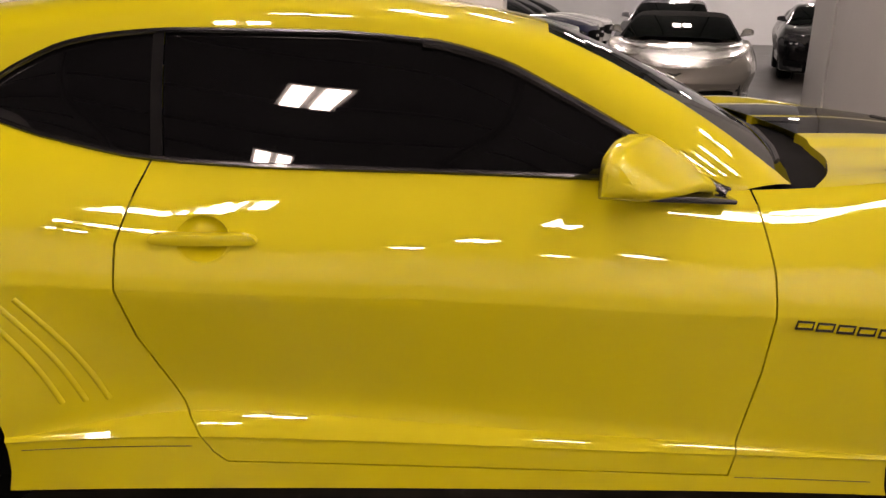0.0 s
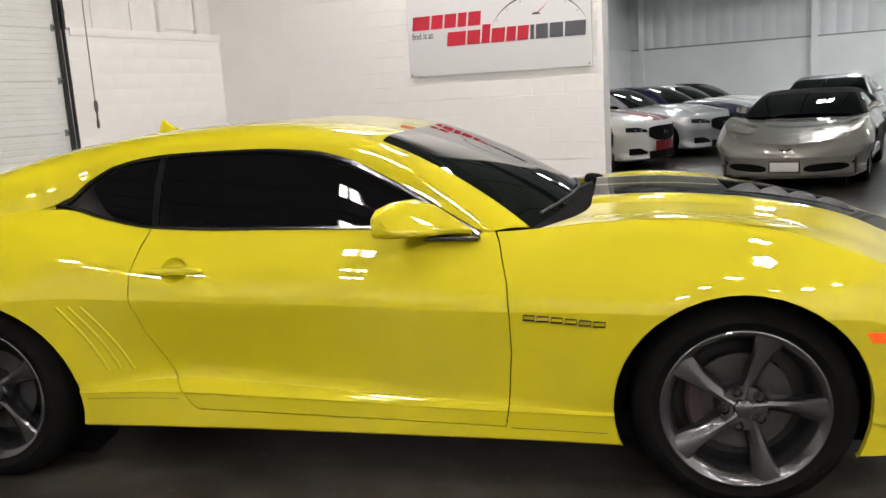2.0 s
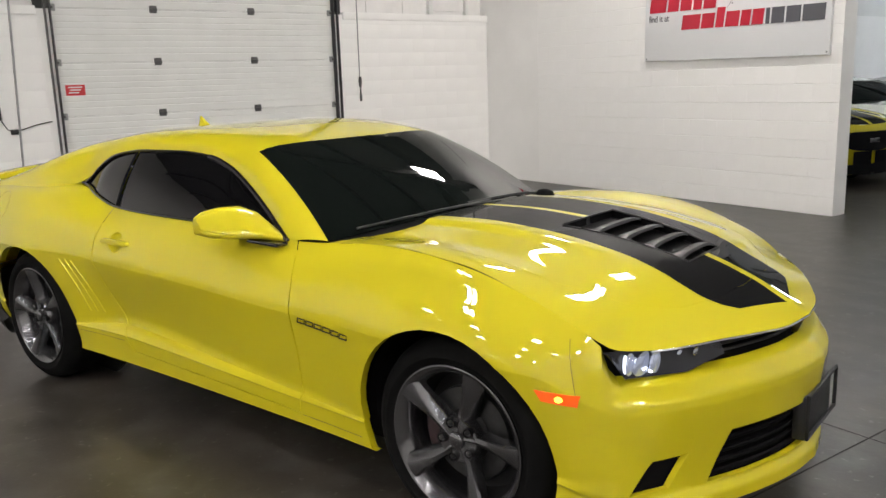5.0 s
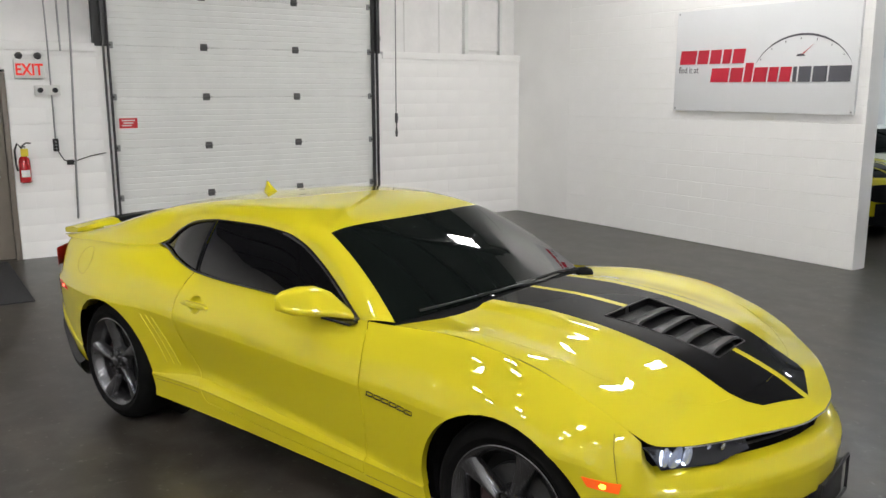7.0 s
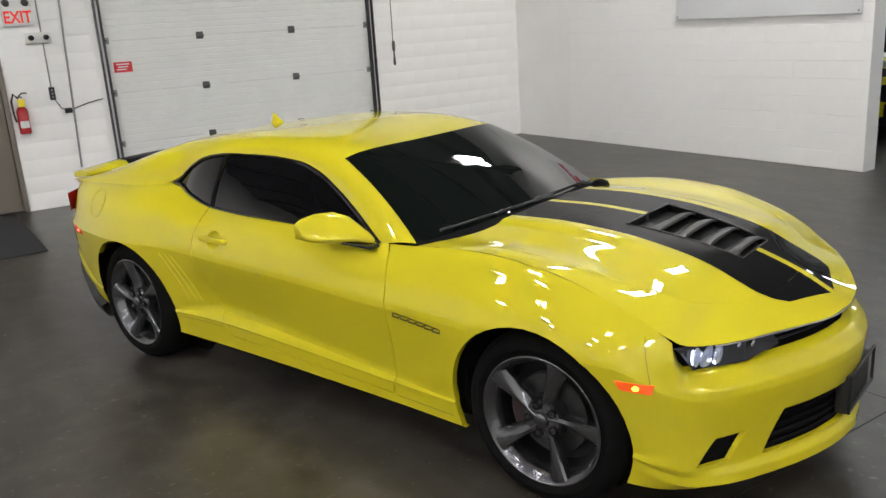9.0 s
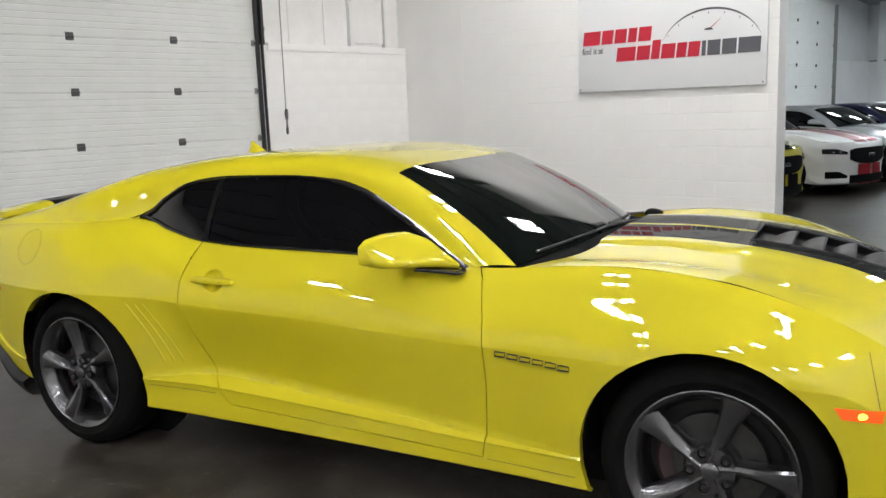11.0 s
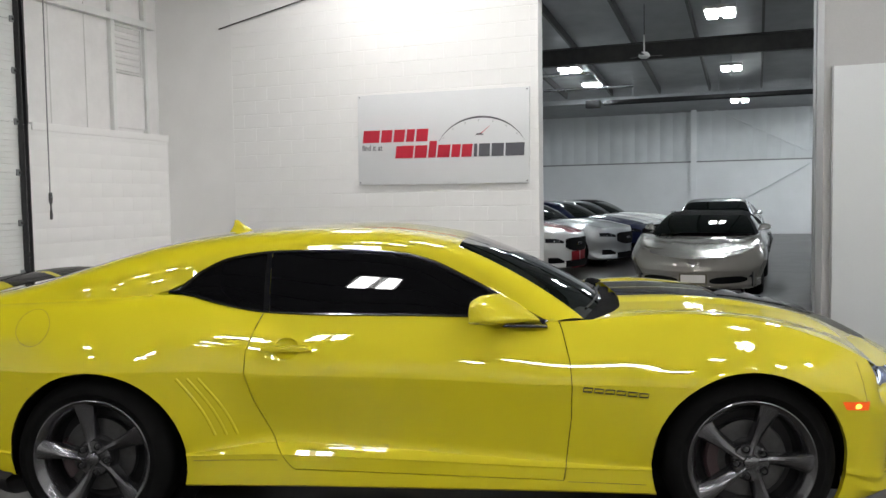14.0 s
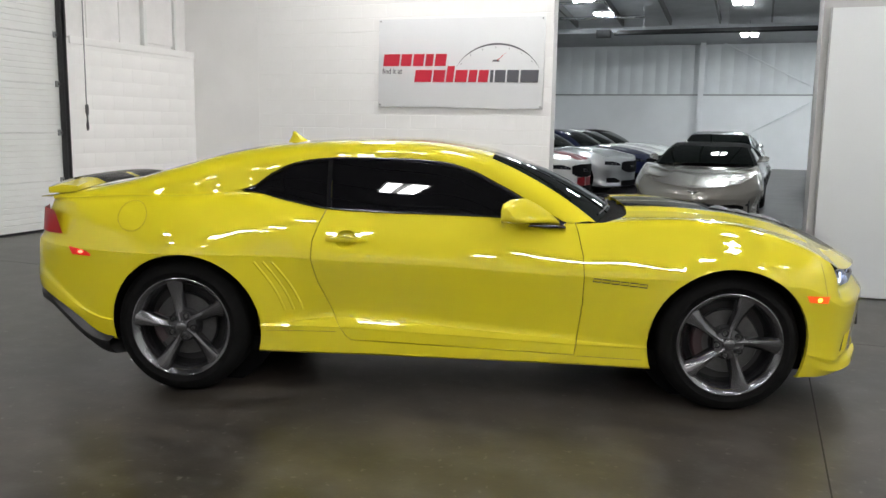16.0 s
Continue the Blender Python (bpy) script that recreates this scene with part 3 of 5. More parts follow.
def wheel(name, parent, x, side, R=.362, rr=.262, width=.25, dark="rim", spokes=5, face=.885, turn=0.0, fine=True):
    """A wheel with tyre, rim, spokes, nuts, brake disc and caliper; side -1 is the right of the car."""
    w = new(name)
    w.parent = parent
    w.matrix_basis = pose(x, side * face, R, 0, 0, 180 if side < 0 else 0) @ pose(0, 0, 0, 0, turn, 0)
    # built with its outer face towards +y
    d = width
    tyre = lathe([(rr - .006, -.02), (rr + .012, .0), (rr + .035, .012), (R - .045, .006), (R - .014, -.02), (R - .003, -.045), (R, -.06), (R, -.13), (R, -d + .06), (R - .012, -d + .02), (rr, -d)], 56)
    t = part("tyre", tyre, M["tyre"], w, "black low-profile rubber tyre")
    part("rim", lathe([(rr + .006, -.004), (rr + .007, .003), (rr + .002, .005), (rr - .006, .001), (rr - .022, -.014), (rr - .042, -.050), (rr - .046, -.10), (rr - .048, -d + .03)], 56), M[dark], w, "dark grey alloy rim barrel")
    for i in range(spokes):
        a = i * math.tau / spokes + math.pi / 2
        bm = bmesh.new()
        rings = []
        for r, half, depth, skew, proud in ((.022, .022, .05, 0, -.012), (.055, .025, .05, .0, -.014), (.085, .0255, .055, .001, -.017), (.12, .027, .055, .004, -.014), (.165, .031, .05, .008, -.008), (.205, .037, .045, .012, -.003), (.235, .044, .04, .016, .001), (rr - .008, .052, .03, .019, .002)):
            ring = []
            fall = .5 + .5 * smooth(.24, .10, r) if r < .24 else .5
            for q, dep in ((-1.08, depth), (-1.0, .012), (-.80, .003), (-.30, .0), (.25, .004), (.72, .014), (1.0, .024), (1.08, depth)):
                ring.append(bm.verts.new((r, proud - (dep if abs(q) > 1.05 else dep * fall * 1.5), half * q + skew)))
            rings.append(ring)
        for p, q in zip(rings, rings[1:]):
            for k in range(7):
                bm.faces.new((p[k], p[k + 1], q[k + 1], q[k]))
        bmesh.ops.recalc_face_normals(bm, faces=bm.faces)
        bmesh.ops.transform(bm, matrix=Matrix.Rotation(-a, 4, "Y"), verts=bm.verts)
        part("spoke", bm, M[dark], w, sharp=30)
        if fine:
            b2 = a + math.pi / spokes
            at = (.062 * math.cos(b2), -.008, .062 * math.sin(b2))
            pot = lathe([(.0, -.012), (.013, -.010), (.0155, .0015), (.018, .0015), (.0195, -.020)], 16)
            bmesh.ops.translate(pot, verts=pot.verts, vec=at)
            pot = part("nut_recess", pot, M["gloss"], w, "black wheel nut recess")
            nut = lathe([(.0, .006), (.007, .005), (.010, .001), (.0105, -.012)], 6)
            bmesh.ops.translate(nut, verts=nut.verts, vec=at)
            part("wheel_nut", nut, M["disc"], pot)
    part("centre_cap", lathe([(0, .0), (.022, -.001), (.029, -.006), (.031, -.018), (.034, -.016), (.076, -.018), (.086, -.034), (.092, -.08)], 28), M[dark], w, "round centre cap")
    part("brake_disc", lathe([(.08, -.085), (.165, -.085), (.168, -.09), (.168, -.11), (.08, -.11)], 40), M["disc"], w, "steel brake disc behind the spokes")
    if fine:
        cal = lathe([(.125, -.075), (.17, -.07), (.182, -.08), (.182, -.12), (.125, -.12)], 12, a0=-38 + turn, a1=22 + turn)
        part("brake_caliper", cal, M["caliper"], w, "dark red brake caliper")
    part("hub_backing", lathe([(0, -.14), (rr - .02, -.145)], 32), M["black"], w)
    return w


def mirror_glass(parent, side, at, s, paint):
    """An angular door mirror: tall at its rear face, falling away to a foot at the front."""
    ox, oy, oz = at
    secs = []
    for y, x0, x1, z0, z1 in ((-.02, .14, .215, -.012, .008), (.03, -.02, .19, -.003, .110), (.075, -.055, .145, .008, .134), (.13, -.085, .095, .013, .132), (.185, -.108, .025, .018, .118), (.212, -.108, -.03, .030, .100), (.218, -.10, -.045, .040, .090)):
        w, h = x1 - x0, z1 - z0
        ring = [(x0 + .02 * w, z0), (x0, z0 + .06 * h), (x0 + .01 * w, z0 + .80 * h), (x0 + .10 * w, z0 + .98 * h), (x0 + .36 * w, z1), (x0 + .52 * w, z0 + .86 * h), (x1, z0 + .20 * h), (x1 - .03 * w, z0 + .02 * h), (x0 + .6 * w, z0 - .03 * h)]
        for _ in range(2):
            ring = [tuple(np.array(p) * (1 - k) + np.array(q) * k) for p, q in zip(ring, ring[1:] + ring[:1]) for k in (.18, .82)]
        ring.append(ring[0])
        secs.append([(ox + a * s, side * (oy + y * s), oz + b * s) for a, b in ring])
    c = np.mean(secs[-1], axis=0)
    secs.append([tuple(c)] * len(secs[-1]))
    bm = grid(secs)
    bmesh.ops.recalc_face_normals(bm, faces=bm.faces)
    return part("door_mirror", bm, M[paint], parent, "painted angular door mirror housing")


def build_sport_coupe():
    """The yellow coupe with black bonnet stripes."""
    C = SPORT
    S = car_shell(C)
    car = thing("sports_car", pose(0, 0, 0, 0, 0, 17.0), "bright yellow sports coupe with black bonnet stripes and tinted windows", "car")
    Y = M["yellow"]
    flank, bonnet = S["flank"], S["bonnet"]
    for a in C["arch"]:
        drop(flank, score(flank, circle(*a), "y"))
    # doors
    door_line = [(-.672, 1.03), (-.70, .95), (-.734, .872), (-.740, .754), (-.712, .635), (-.624, .428), (-.568, .342), (-.538, .316), (.640, .275), (.652, .35), (.673, .557), (.674, .70), (.668, .80), (.640, .93), (.60, 1.03)]
    score(flank, door_line, "y")
    inner = score(flank, shrink(door_line, .004), "y")
    door = take(flank, inner)
    drop(flank, score(flank, door_line, "y"))
    # bumpers
    fb = [(1.835, .90), (1.875, .10), (2.6, .10), (2.6, .90)]
    bumper = take(flank, score(flank, fb, "y"))
    rb = [(-2.6, .705), (-1.70, .715), (-1.70, .10), (-2.6, .10)]
    rear = take(flank, score(flank, rb, "y"))
    intake = [(-.475, .452), (.475, .452), (.54, .285), (-.54, .285)]
    front_b = both(bumper)
    drop(front_b, [f for f in score(front_b, intake, "x")])
    for s in (-1, 1):
        fog = [(s * .613, .404), (s * .72, .397), (s * .778, .290), (s * .664, .298)]
        drop(front_b, score(front_b, fog, "x"))
    hem(front_b, (-.022, 0, 0), lambda c: .265 < c.z < .46 and abs(c.y) < .56 and c.x > 2.0)
    hem(front_b, (-.02, 0, 0), lambda c: .28 < c.z < .41 and .60 < abs(c.y) < .785 and c.x > 1.9)
    bp = part("front_bumper", front_b, Y, car, "yellow front bumper with three black intakes")
    for s in (-1, 1):
        k = []
        for t in np.linspace(0, 1, 14):
            z = .79 - .165 * t
            x = 1.855 + .035 * t
            k.append((x, s * (S["side_y"](x, z) + .0003), z))
        part("panel_seam", tube(k, .0009, 5), M["seam"], bp)
    for s in (-1, 1):
        for x0, z0, x1, z1 in ((-.985, .361, -.615, .360), (.655, .272, .985, .264)):
            k = [(x0 + (x1 - x0) * t, s * (S["side_y"](x0 + (x1 - x0) * t, z0 + (z1 - z0) * t) + .0003), z0 + (z1 - z0) * t) for t in np.linspace(0, 1, 10)]
            part("sill_seam", tube(k, .0012, 5), M["seam"], car, "thin dark seam above the sill")
    part("rear_bumper", both(rear), Y, car, "yellow rear bumper")
    for nm, bm in (("body_side", flank), ("door", door)):
        hem(bm, (0, .03, 0), lambda c: (c.z < .93 and nm == 'door') or any(math.hypot(c.x - a[0], c.z - a[1]) < a[2] + .004 for a in C['arch']) or (-.76 < c.x < .69 and c.z > .26 and c.z < .93))
        if nm == "door":
            drop(bm, score(bm, [(-.556 + 1.2 * (x + .556), z) for x, z in circle(-.556, .858, .046, n=28)], "y"))
        for s in (0, 1):
            b = flip_y(bm) if s else bm.copy()
            o = part(nm, b, Y, car)
            if nm == "door":
                # handle: a bar over a scooped cup
                sg = 1 if s else -1
                yb = S["side_y"](-.556, .858)
                bar = prism([(-.668, .856), (-.660, .868), (-.645, .873), (-.47, .873), (-.450, .868), (-.440, .856), (-.450, .849), (-.52, .847), (-.60, .847), (-.655, .849)], sg * (yb - .006), sg * (yb + .018), "y", .005)
                part("door_handle", bar, Y, o, "yellow pull handle")
                cup = lathe([(.0, -.026), (.02, -.025), (.034, -.019), (.043, -.009), (.0465, -.002), (.050, .0008)], 32)
                for v in cup.verts:
                    x, z = -.556 + 1.2 * v.co.x, .858 + v.co.z
                    v.co = Vector((x, sg * (S["side_y"](x, z) + v.co.y), z))
                part("handle_cup", cup, M["yellow"], o, "scooped cup behind the handle")
        bm.free()
    # raised gills ahead of the rear wheel
    for s in (-1, 1):
        for i in range(3):
            x0 = -1.035 + i * .047
            pts = []
            for t in np.linspace(0, 1, 12):
                x, z = x0 + .145 * t + .02 * math.sin(t * 3.1), .735 - .262 * t
                pts.append((x, s * (S["side_y"](x, z) - .0065), z))
            part("gill", tube(pts, .0095, 14), Y, car)
    # bonnet, wings and nose
    hood_line = [(.70, 0.05), (.70, -.715), (1.25, -.735), (1.70, -.70), (1.90, -.60), (2.02, -.44), (2.085, -.25), (2.11, -.08), (2.112, 0.05)]
    score(bonnet, hood_line, "z")
    hood = take(bonnet, score(bonnet, shrink(hood_line, .0009), "z"))
    drop(bonnet, score(bonnet, hood_line, "z"))
    hood = both(hood)
    wing = both(bonnet)
    # stripes lifted out of the painted sheets
    for sheet, owner in ((hood, "bonnet"), (wing, "front_wing")):
        bits = []
        for s in (-1, 1):
            line = [(.85, s * .020), (.85, s * .318), (1.85, s * .318), (2.04, s * .312), (2.105, s * .292), (2.15, s * .255), (2.235, s * .020)]
            bits.append(take(sheet, score(sheet, line, "z")))
        if owner == "bonnet":
            hole = [(1.455, -.205), (1.455, .205), (1.93, .145), (1.93, -.145)]
            drop(sheet, score(sheet, hole, "z"))
            for b in bits:
                drop(b, score(b, hole, "z"))
                hem(b, (0, 0, -.03), lambda c: 1.44 < c.x < 1.95 and abs(c.y) < .21)
            hem(sheet, (0, 0, -.03), lambda c: not (1.44 < c.x < 1.95 and abs(c.y) < .21))
        o = part(owner, sheet, Y, car, "yellow bonnet panel" if owner == "bonnet" else "yellow front wings and nose")
        for b in bits:
            part("stripe", b, M["stripe"], o, "gloss black stripe")
    # bonnet vent: frame, tray and louvres
    top = S["top"]
    xs = [1.4495, 1.4515] + list(np.linspace(1.46, 1.925, 9)) + [1.9335, 1.9355]
    ys = [-1.012, -1.0] + list(np.linspace(-.97, .97, 6)) + [1.0, 1.012]
    rim_z = lambda i, j: .001 if i in (0, len(xs) - 1) or j in (0, len(ys) - 1) else -.036
    tray = grid([[(x, y * (.205 - .126 * (x - 1.455)), top(x, abs(y) * .2) + rim_z(i, j)) for j, y in enumerate(ys)] for i, x in enumerate(xs)])
    vent = part("bonnet_vent", tray, M["black"], car, "black louvred bonnet vent")
    rim_pts = []
    for x, y in ((1.455, -.205), (1.455, 0), (1.455, .205), (1.61, .185), (1.77, .165), (1.93, .145), (1.935, 0), (1.93, -.145), (1.77, -.165), (1.61, -.185)):
        rim_pts.append((x, y, top(x, abs(y)) + .002))
    part("vent_frame", tube(rim_pts, .0038, 8, closed=True), M["black"], vent)
    for i in range(4):
        xa = 1.545 + i * .105
        hw = .205 - .126 * (xa - 1.455) - .008
        rows = []
        for t in np.linspace(0, 1, 7):
            xx, dz = xa + .092 * (t - .5), -.036 + .038 * math.sin(1.75 * t)
            rows.append([(xx - .02 * (y * y) * (1 - t), y * hw, top(xa, abs(y) * hw) + dz - .012 * abs(y) ** 5) for y in np.linspace(-1, 1, 16)])
        lou = grid(rows)
        hem(lou, (.004, 0, -.010))
        part("louvre", lou, M["louvre"], vent, sharp=60)
    # roof with rear window
    roof = both(S["roof"])
    rw = [(-1.16, -.50), (-1.16, .50), (-1.86, .60), (-1.86, -.60)]
    rear_glass = take(roof, score(roof, rw, "z"))
    decks = [take(roof, score(roof, [(-2.24, q * .03), (-2.24, q * .44), (-1.885, q * .42), (-1.885, q * .03)], "z")) for q in (-1, 1)]
    r = part("roof", roof, Y, car, "yellow roof and rear pillars")
    for b in decks:
        part("stripe", b, M["stripe"], r, "gloss black stripe on the boot lid")
    part("rear_window", rear_glass, M["tint"], car, "dark tinted rear window")
    part("windscreen", both(S["screen"]), M["screen"], car, "dark raked windscreen")
    gl = S["glass"]
    for s in (0, 1):
        sg = 1 if s else -1
        p = flip_y(S["pillar"]) if s else S["pillar"].copy()
        part("front_pillar", p, Y, car)
        g = flip_y(gl) if s else gl.copy()
        for poly in ([(-.705, 1.4), (-.668, .9), (-.640, .9), (-.682, 1.4)],):
            post = take(g, score(g, poly, "y"))
        rearg = take(g, [f for f in g.faces if f.calc_center_median().x < -.68])
        sail = take(g, [q for q in g.faces if q.calc_center_median().x > .40])
        for v in sail.verts:
            v.co.y += sg * .004
        part("sail_panel", sail, M["scuttle"], car, "black sail panel behind the mirror")
        part("side_window", g, M["tint"], car, "tinted door window")
        part("quarter_window", rearg, M["tint"], car, "tinted quarter window")
        for v in post.verts:
            v.co.y += sg * .006
        part("window_post", post, M["scuttle"], car, "dark grey window post")
        # black trim round the side glass
        f = S["f"]
        lo = [(x, sg * (f["hs"](x) + .001), f["zs"](x) + .004) for x in np.linspace(C["tip0"], C["tip1"], 46)]
        hi = [(x, sg * (f["rail_y"](x) + .002), f["rail_z"](x) - .004) for x in np.linspace(C["tip1"], C["tip0"], 60)]
        part("window_trim", tube(lo + hi[1:-1], .0068, 6, closed=True), M["gloss"], car, "black window surround")
        lead = [(x, sg * (f["rail_y"](x) + .003), f["rail_z"](x) - .009) for x in np.linspace(-.10, .57, 24)]
        part("pillar_trim", tube(lead, .0125, 8), M["gloss"], car, "black trim along the front pillar")
        bead = [(x, sg * (f["hs"](x) - .006), f["zs"](x) - .006) for x in np.linspace(-2.20, C["tip0"] - .01, 40)]
        part("shoulder_joint", tube(bead, .010, 12), Y, car, "rounded yellow joint between pillar and rear wing")
        # pillar foot cover beside the mirror
        mirror_glass(car, sg, (.35, .795, .957), 1.0, "yellow")
        foot = prism([(.38, .944), (.572, .940), (.575, .950), (.53, .956), (.40, .958)], sg * .80, sg * .868, "y", .004)
        part("mirror_foot", foot, M["gloss"], car, "black mirror foot")
        # lamps at the sides
        y = sg * .885
        rows = []
        for u in np.linspace(0, 1, 9):
            xa, xb = 1.772 + .130 * u, 1.792 + .103 * u
            rows.append([(xb + (xa - xb) * t, sg * (S["side_y"](xb + (xa - xb) * t, .603 - .010 * u + .036 * t) + .003), .603 - .010 * u + .036 * t) for t in np.linspace(0, 1, 4)])
        mk = grid(rows)
        hem(mk, (0, -sg * .006, 0))
        k = part("front_marker", mk, M["amber"], car, "amber side marker lamp, lit")
        part("bulb", bmesh_ball((1.842, sg * (S["side_y"](1.842, .615) + .002), .615), (.016, .005, .010)), M["glowamber"], k)
        mk = prism([(-2.05, .785), (-1.915, .762), (-1.925, .735), (-2.03, .742)], sg * .85, sg * .905, "y", .004)
        for v in mk.verts:
            v.co.y -= sg * .12 * max(0, -1.915 - v.co.x)
        k = part("rear_marker", mk, M["redglow"], car, "red side marker lamp, lit")
        part("bulb", bmesh_ball((-1.98, sg * .8985, .759), (.014, .004, .009)), M["glowred"], k)
        # tail lamp wrapping the corner
        tl = grid([[(xx, sg * yy, z) for xx, yy in ((-2.090 - .40 * (z - .85), .868 - (z - .85) * .16), (-2.19, .822 - (z - .85) * .25), (-2.275, .725 - (z - .85) * .2), (-2.335, .54))] for z in np.linspace(.85, .972, 6)])
        part("tail_lamp", tl, M["redlens"], car, "red tail lamp")
        # fuel flap ring on the flank
        if s == 0:
            ring = []
            for k in range(40):
                a = k * math.tau / 40
                ring.append((-1.692 + .078 * math.cos(a), .955 + .077 * math.sin(a)))
            pts = []
            ray = [S["side_y"](a, b) for a, b in ring]
            pts = [(a, -(h + .0003), b) for (a, b), h in zip(ring, ray)]
            part("fuel_flap", tube(pts, .0013, 5, closed=True), M["flap"], car, "round fuel flap outline")
    for k in ("glass", "pillar"):
        S[k].free()
    # badge on the front wing: plain bars
    for s in (-1, 1):
        for i in range(6):
            x0 = .718 + i * .0462
            z0 = .688 - i * .0042
            y0 = s * (S["side_y"](x0 + .02, z0) + .001)
            loop = [(x0, y0, z0 - .010), (x0 + .037, y0, z0 - .012), (x0 + .040, y0, z0 + .004), (x0 + .003, y0, z0 + .006)]
            part("badge_bar", tube(loop, .0033, 6, closed=True), M["badge"], car, "dark chrome badge shape")
    # rear spoiler
    rows = []
    for y in np.linspace(-.74, .74, 33):
        e = abs(y) / .74
        z0 = 1.114 - .034 * e ** 2.5
        th = .020 + .006 * e ** 4
        ch = .235 - .075 * e ** 3
        prof = [(0, 0), (.004, .006), (.09, .020), (.17, .014), (ch, -.010), (ch - .004, -.014), (.17, .002 - th * .6), (.08, .002 - th), (.006, -th), (0, -th + .005), (0, 0)]
        rows.append([(-2.290 + .065 * e * e + a, y, z0 + b) for a, b in prof])
    sp = grid(rows)
    for q in (-.74, .74):
        bmesh.ops.contextual_create(sp, geom=[v for v in sp.verts if abs(v.co.y - q) < 1e-4])
    bmesh.ops.recalc_face_normals(sp, faces=sp.faces)
    st = []
    for s in (-1, 1):
        lid = sp.copy()
        lid = take(lid, score(lid, [(-2.4, s * .03), (-2.4, s * .44), (-2.0, s * .44), (-2.0, s * .03)], "z"))
        lid.normal_update()
        for v in lid.verts:
            v.co += v.normal * .0012
        st.append(lid)
    spo = part("rear_spoiler", sp, Y, car, "yellow rear spoiler with two black stripes")
    for b in st:
        part("stripe", b, M["stripe"], spo)
    for s in (-1, 1):
        part("spoiler_foot", box(-2.22, s * .60 - .05, 1.0, -2.08, s * .60 + .05, 1.082, .01), M["yellow"], spo)
    # rear valance
    cols = [p for p in chain(C["plan"], 120) if p[0] < -1.80]
    zb = S["f"]["zb"]
    wr = lambda x: smooth(1.9, 2.32, -x)
    rows = []
    for x, h in cols:
        z = zb(x) * (1 - wr(x)) + .50 * wr(x)
        k = .955
        e = 1 - .03 * smooth(1.9, 2.3, -x)
        rows.append([(x * .985, -h * .955, z + .025), (x * .997, -h * .985, z + .004), (x * .995, -h * .98, z - .03), (x * .98 * e, -h * .96 * e, z - .068), (x * .92, -h * .86, z - .072), (x * .84, -h * .70, .24)])
    part("rear_valance", both(grid(rows)), M["black"], car, "black lower rear valance")
    # roof aerial fin
    fin = grid([[(-1.040 + a * L + .03, (b * w), 1.335 + z) for a, b in ((-1, 0), (-.3, 1), (.6, .8), (1, 0), (.6, -.8), (-.3, -1), (-1, 0))] for z, L, w in ((0, .075, .022), (.02, .05, .016), (.045, .024, .010), (.066, .010, .005))])
    for v in fin.verts:
        v.co.x -= (v.co.z - 1.335) * .55
    part("aerial_fin", fin, Y, car, "yellow aerial fin")
    # grille band, head lamps and intakes
    lipf = chain([(a, -b) for a, b in C["lip"]], 40)
    rows = [[(x - .075, y * .97, z) for z in (.60, .64, .68, .722)] for x, y in lipf]
    band = both(grid(rows))
    g = part("grille", band, M["scuttle"], car, "black upper grille band")
    for z in (.676, .698, .720):
        pts = [(x - .055, y * .95, z) for x, y in lipf if abs(y) < .47]
        part("grille_bar", tube(pts + [(a, -b, c) for a, b, c in pts[-2::-1]], .005, 6), M["black"], g)
    lip_pts = [(x - .002, y, S["top"](x, abs(y)) - .004) for x, y in lipf if abs(y) < .72]
    part("grille_trim", tube(lip_pts + [(a, -b, c) for a, b, c in lip_pts[-2::-1]], .0045, 6), M["chrome"], g, "thin bright trim along the nose edge")
    LX = [2.165, 2.145, 2.087, 2.008, 1.963, 1.945]
    for s in (-1, 1):
        lens = []
        for y in np.linspace(.46, .825, 22):
            x = np.interp(y, [.46, .50, .60, .72, .80, .825], LX)
            lo = np.interp(y, [.46, .524, .577, .672, .775, .825], [.692, .676, .656, .658, .664, .748])
            hi = np.interp(y, [.46, .53, .72, .825], [.729, .736, .745, .752])
            lens.append([(x + .012 - .02 * t, s * y, lo + (hi - lo) * t) for t in np.linspace(0, 1, 6)])
        hl = part("headlamp", grid(lens), M["lens"], car, "clear headlamp with dark inside, lit")
        LXY = lambda y: float(np.interp(y, [.46, .50, .60, .72, .80, .825], LX)) + .010
        at = lambda y, z, d=.0: (LXY(y) - .02 * (z - .65) / .12 + d, s * y, z)
        # emissive ellipsoid in place of the glare around the bulbs
        part("lamp_housing", bmesh_ball(at(.700, .702, -.003), (.009, .085, .036), 24), M["haze"], hl, "blue-grey glow of the lit headlamp")
        part("lamp_bowl", bmesh_ball(at(.748, .703, .000), (.010, .028, .036), 20), M["bowl"], hl, "bright round lamp bowl")
        part("lamp_bowl", bmesh_ball(at(.672, .700, .000), (.010, .042, .034), 20), M["bowl"], hl, "bright round lamp bowl")
        for y, z, r in ((.735, .710, .016), (.675, .708, .018)):
            c = at(y, z, .003)
            k = part("projector", bmesh_ball(c, (.004, r, r), 20), M["bowl"], hl, "round projector lens")
            part("bulb", bmesh_ball(at(y, z, .006), (.004, r * .6, r * .6)), M["glowwhite" if y < .7 else "daylamp"], k)
        part("lamp_blade", bmesh_ball(at(.768, .708, .006), (.006, .011, .030)), M["daylamp"], hl, "lit white lamp blade")
        part("lamp_blade", bmesh_ball(at(.690, .680, .006), (.006, .022, .008)), M["glowwhite"], hl)
        part("indicator", bmesh_ball(at(.548, .712, .001), (.005, .024, .013), 16), M["reflector"], hl, "small bright reflector")
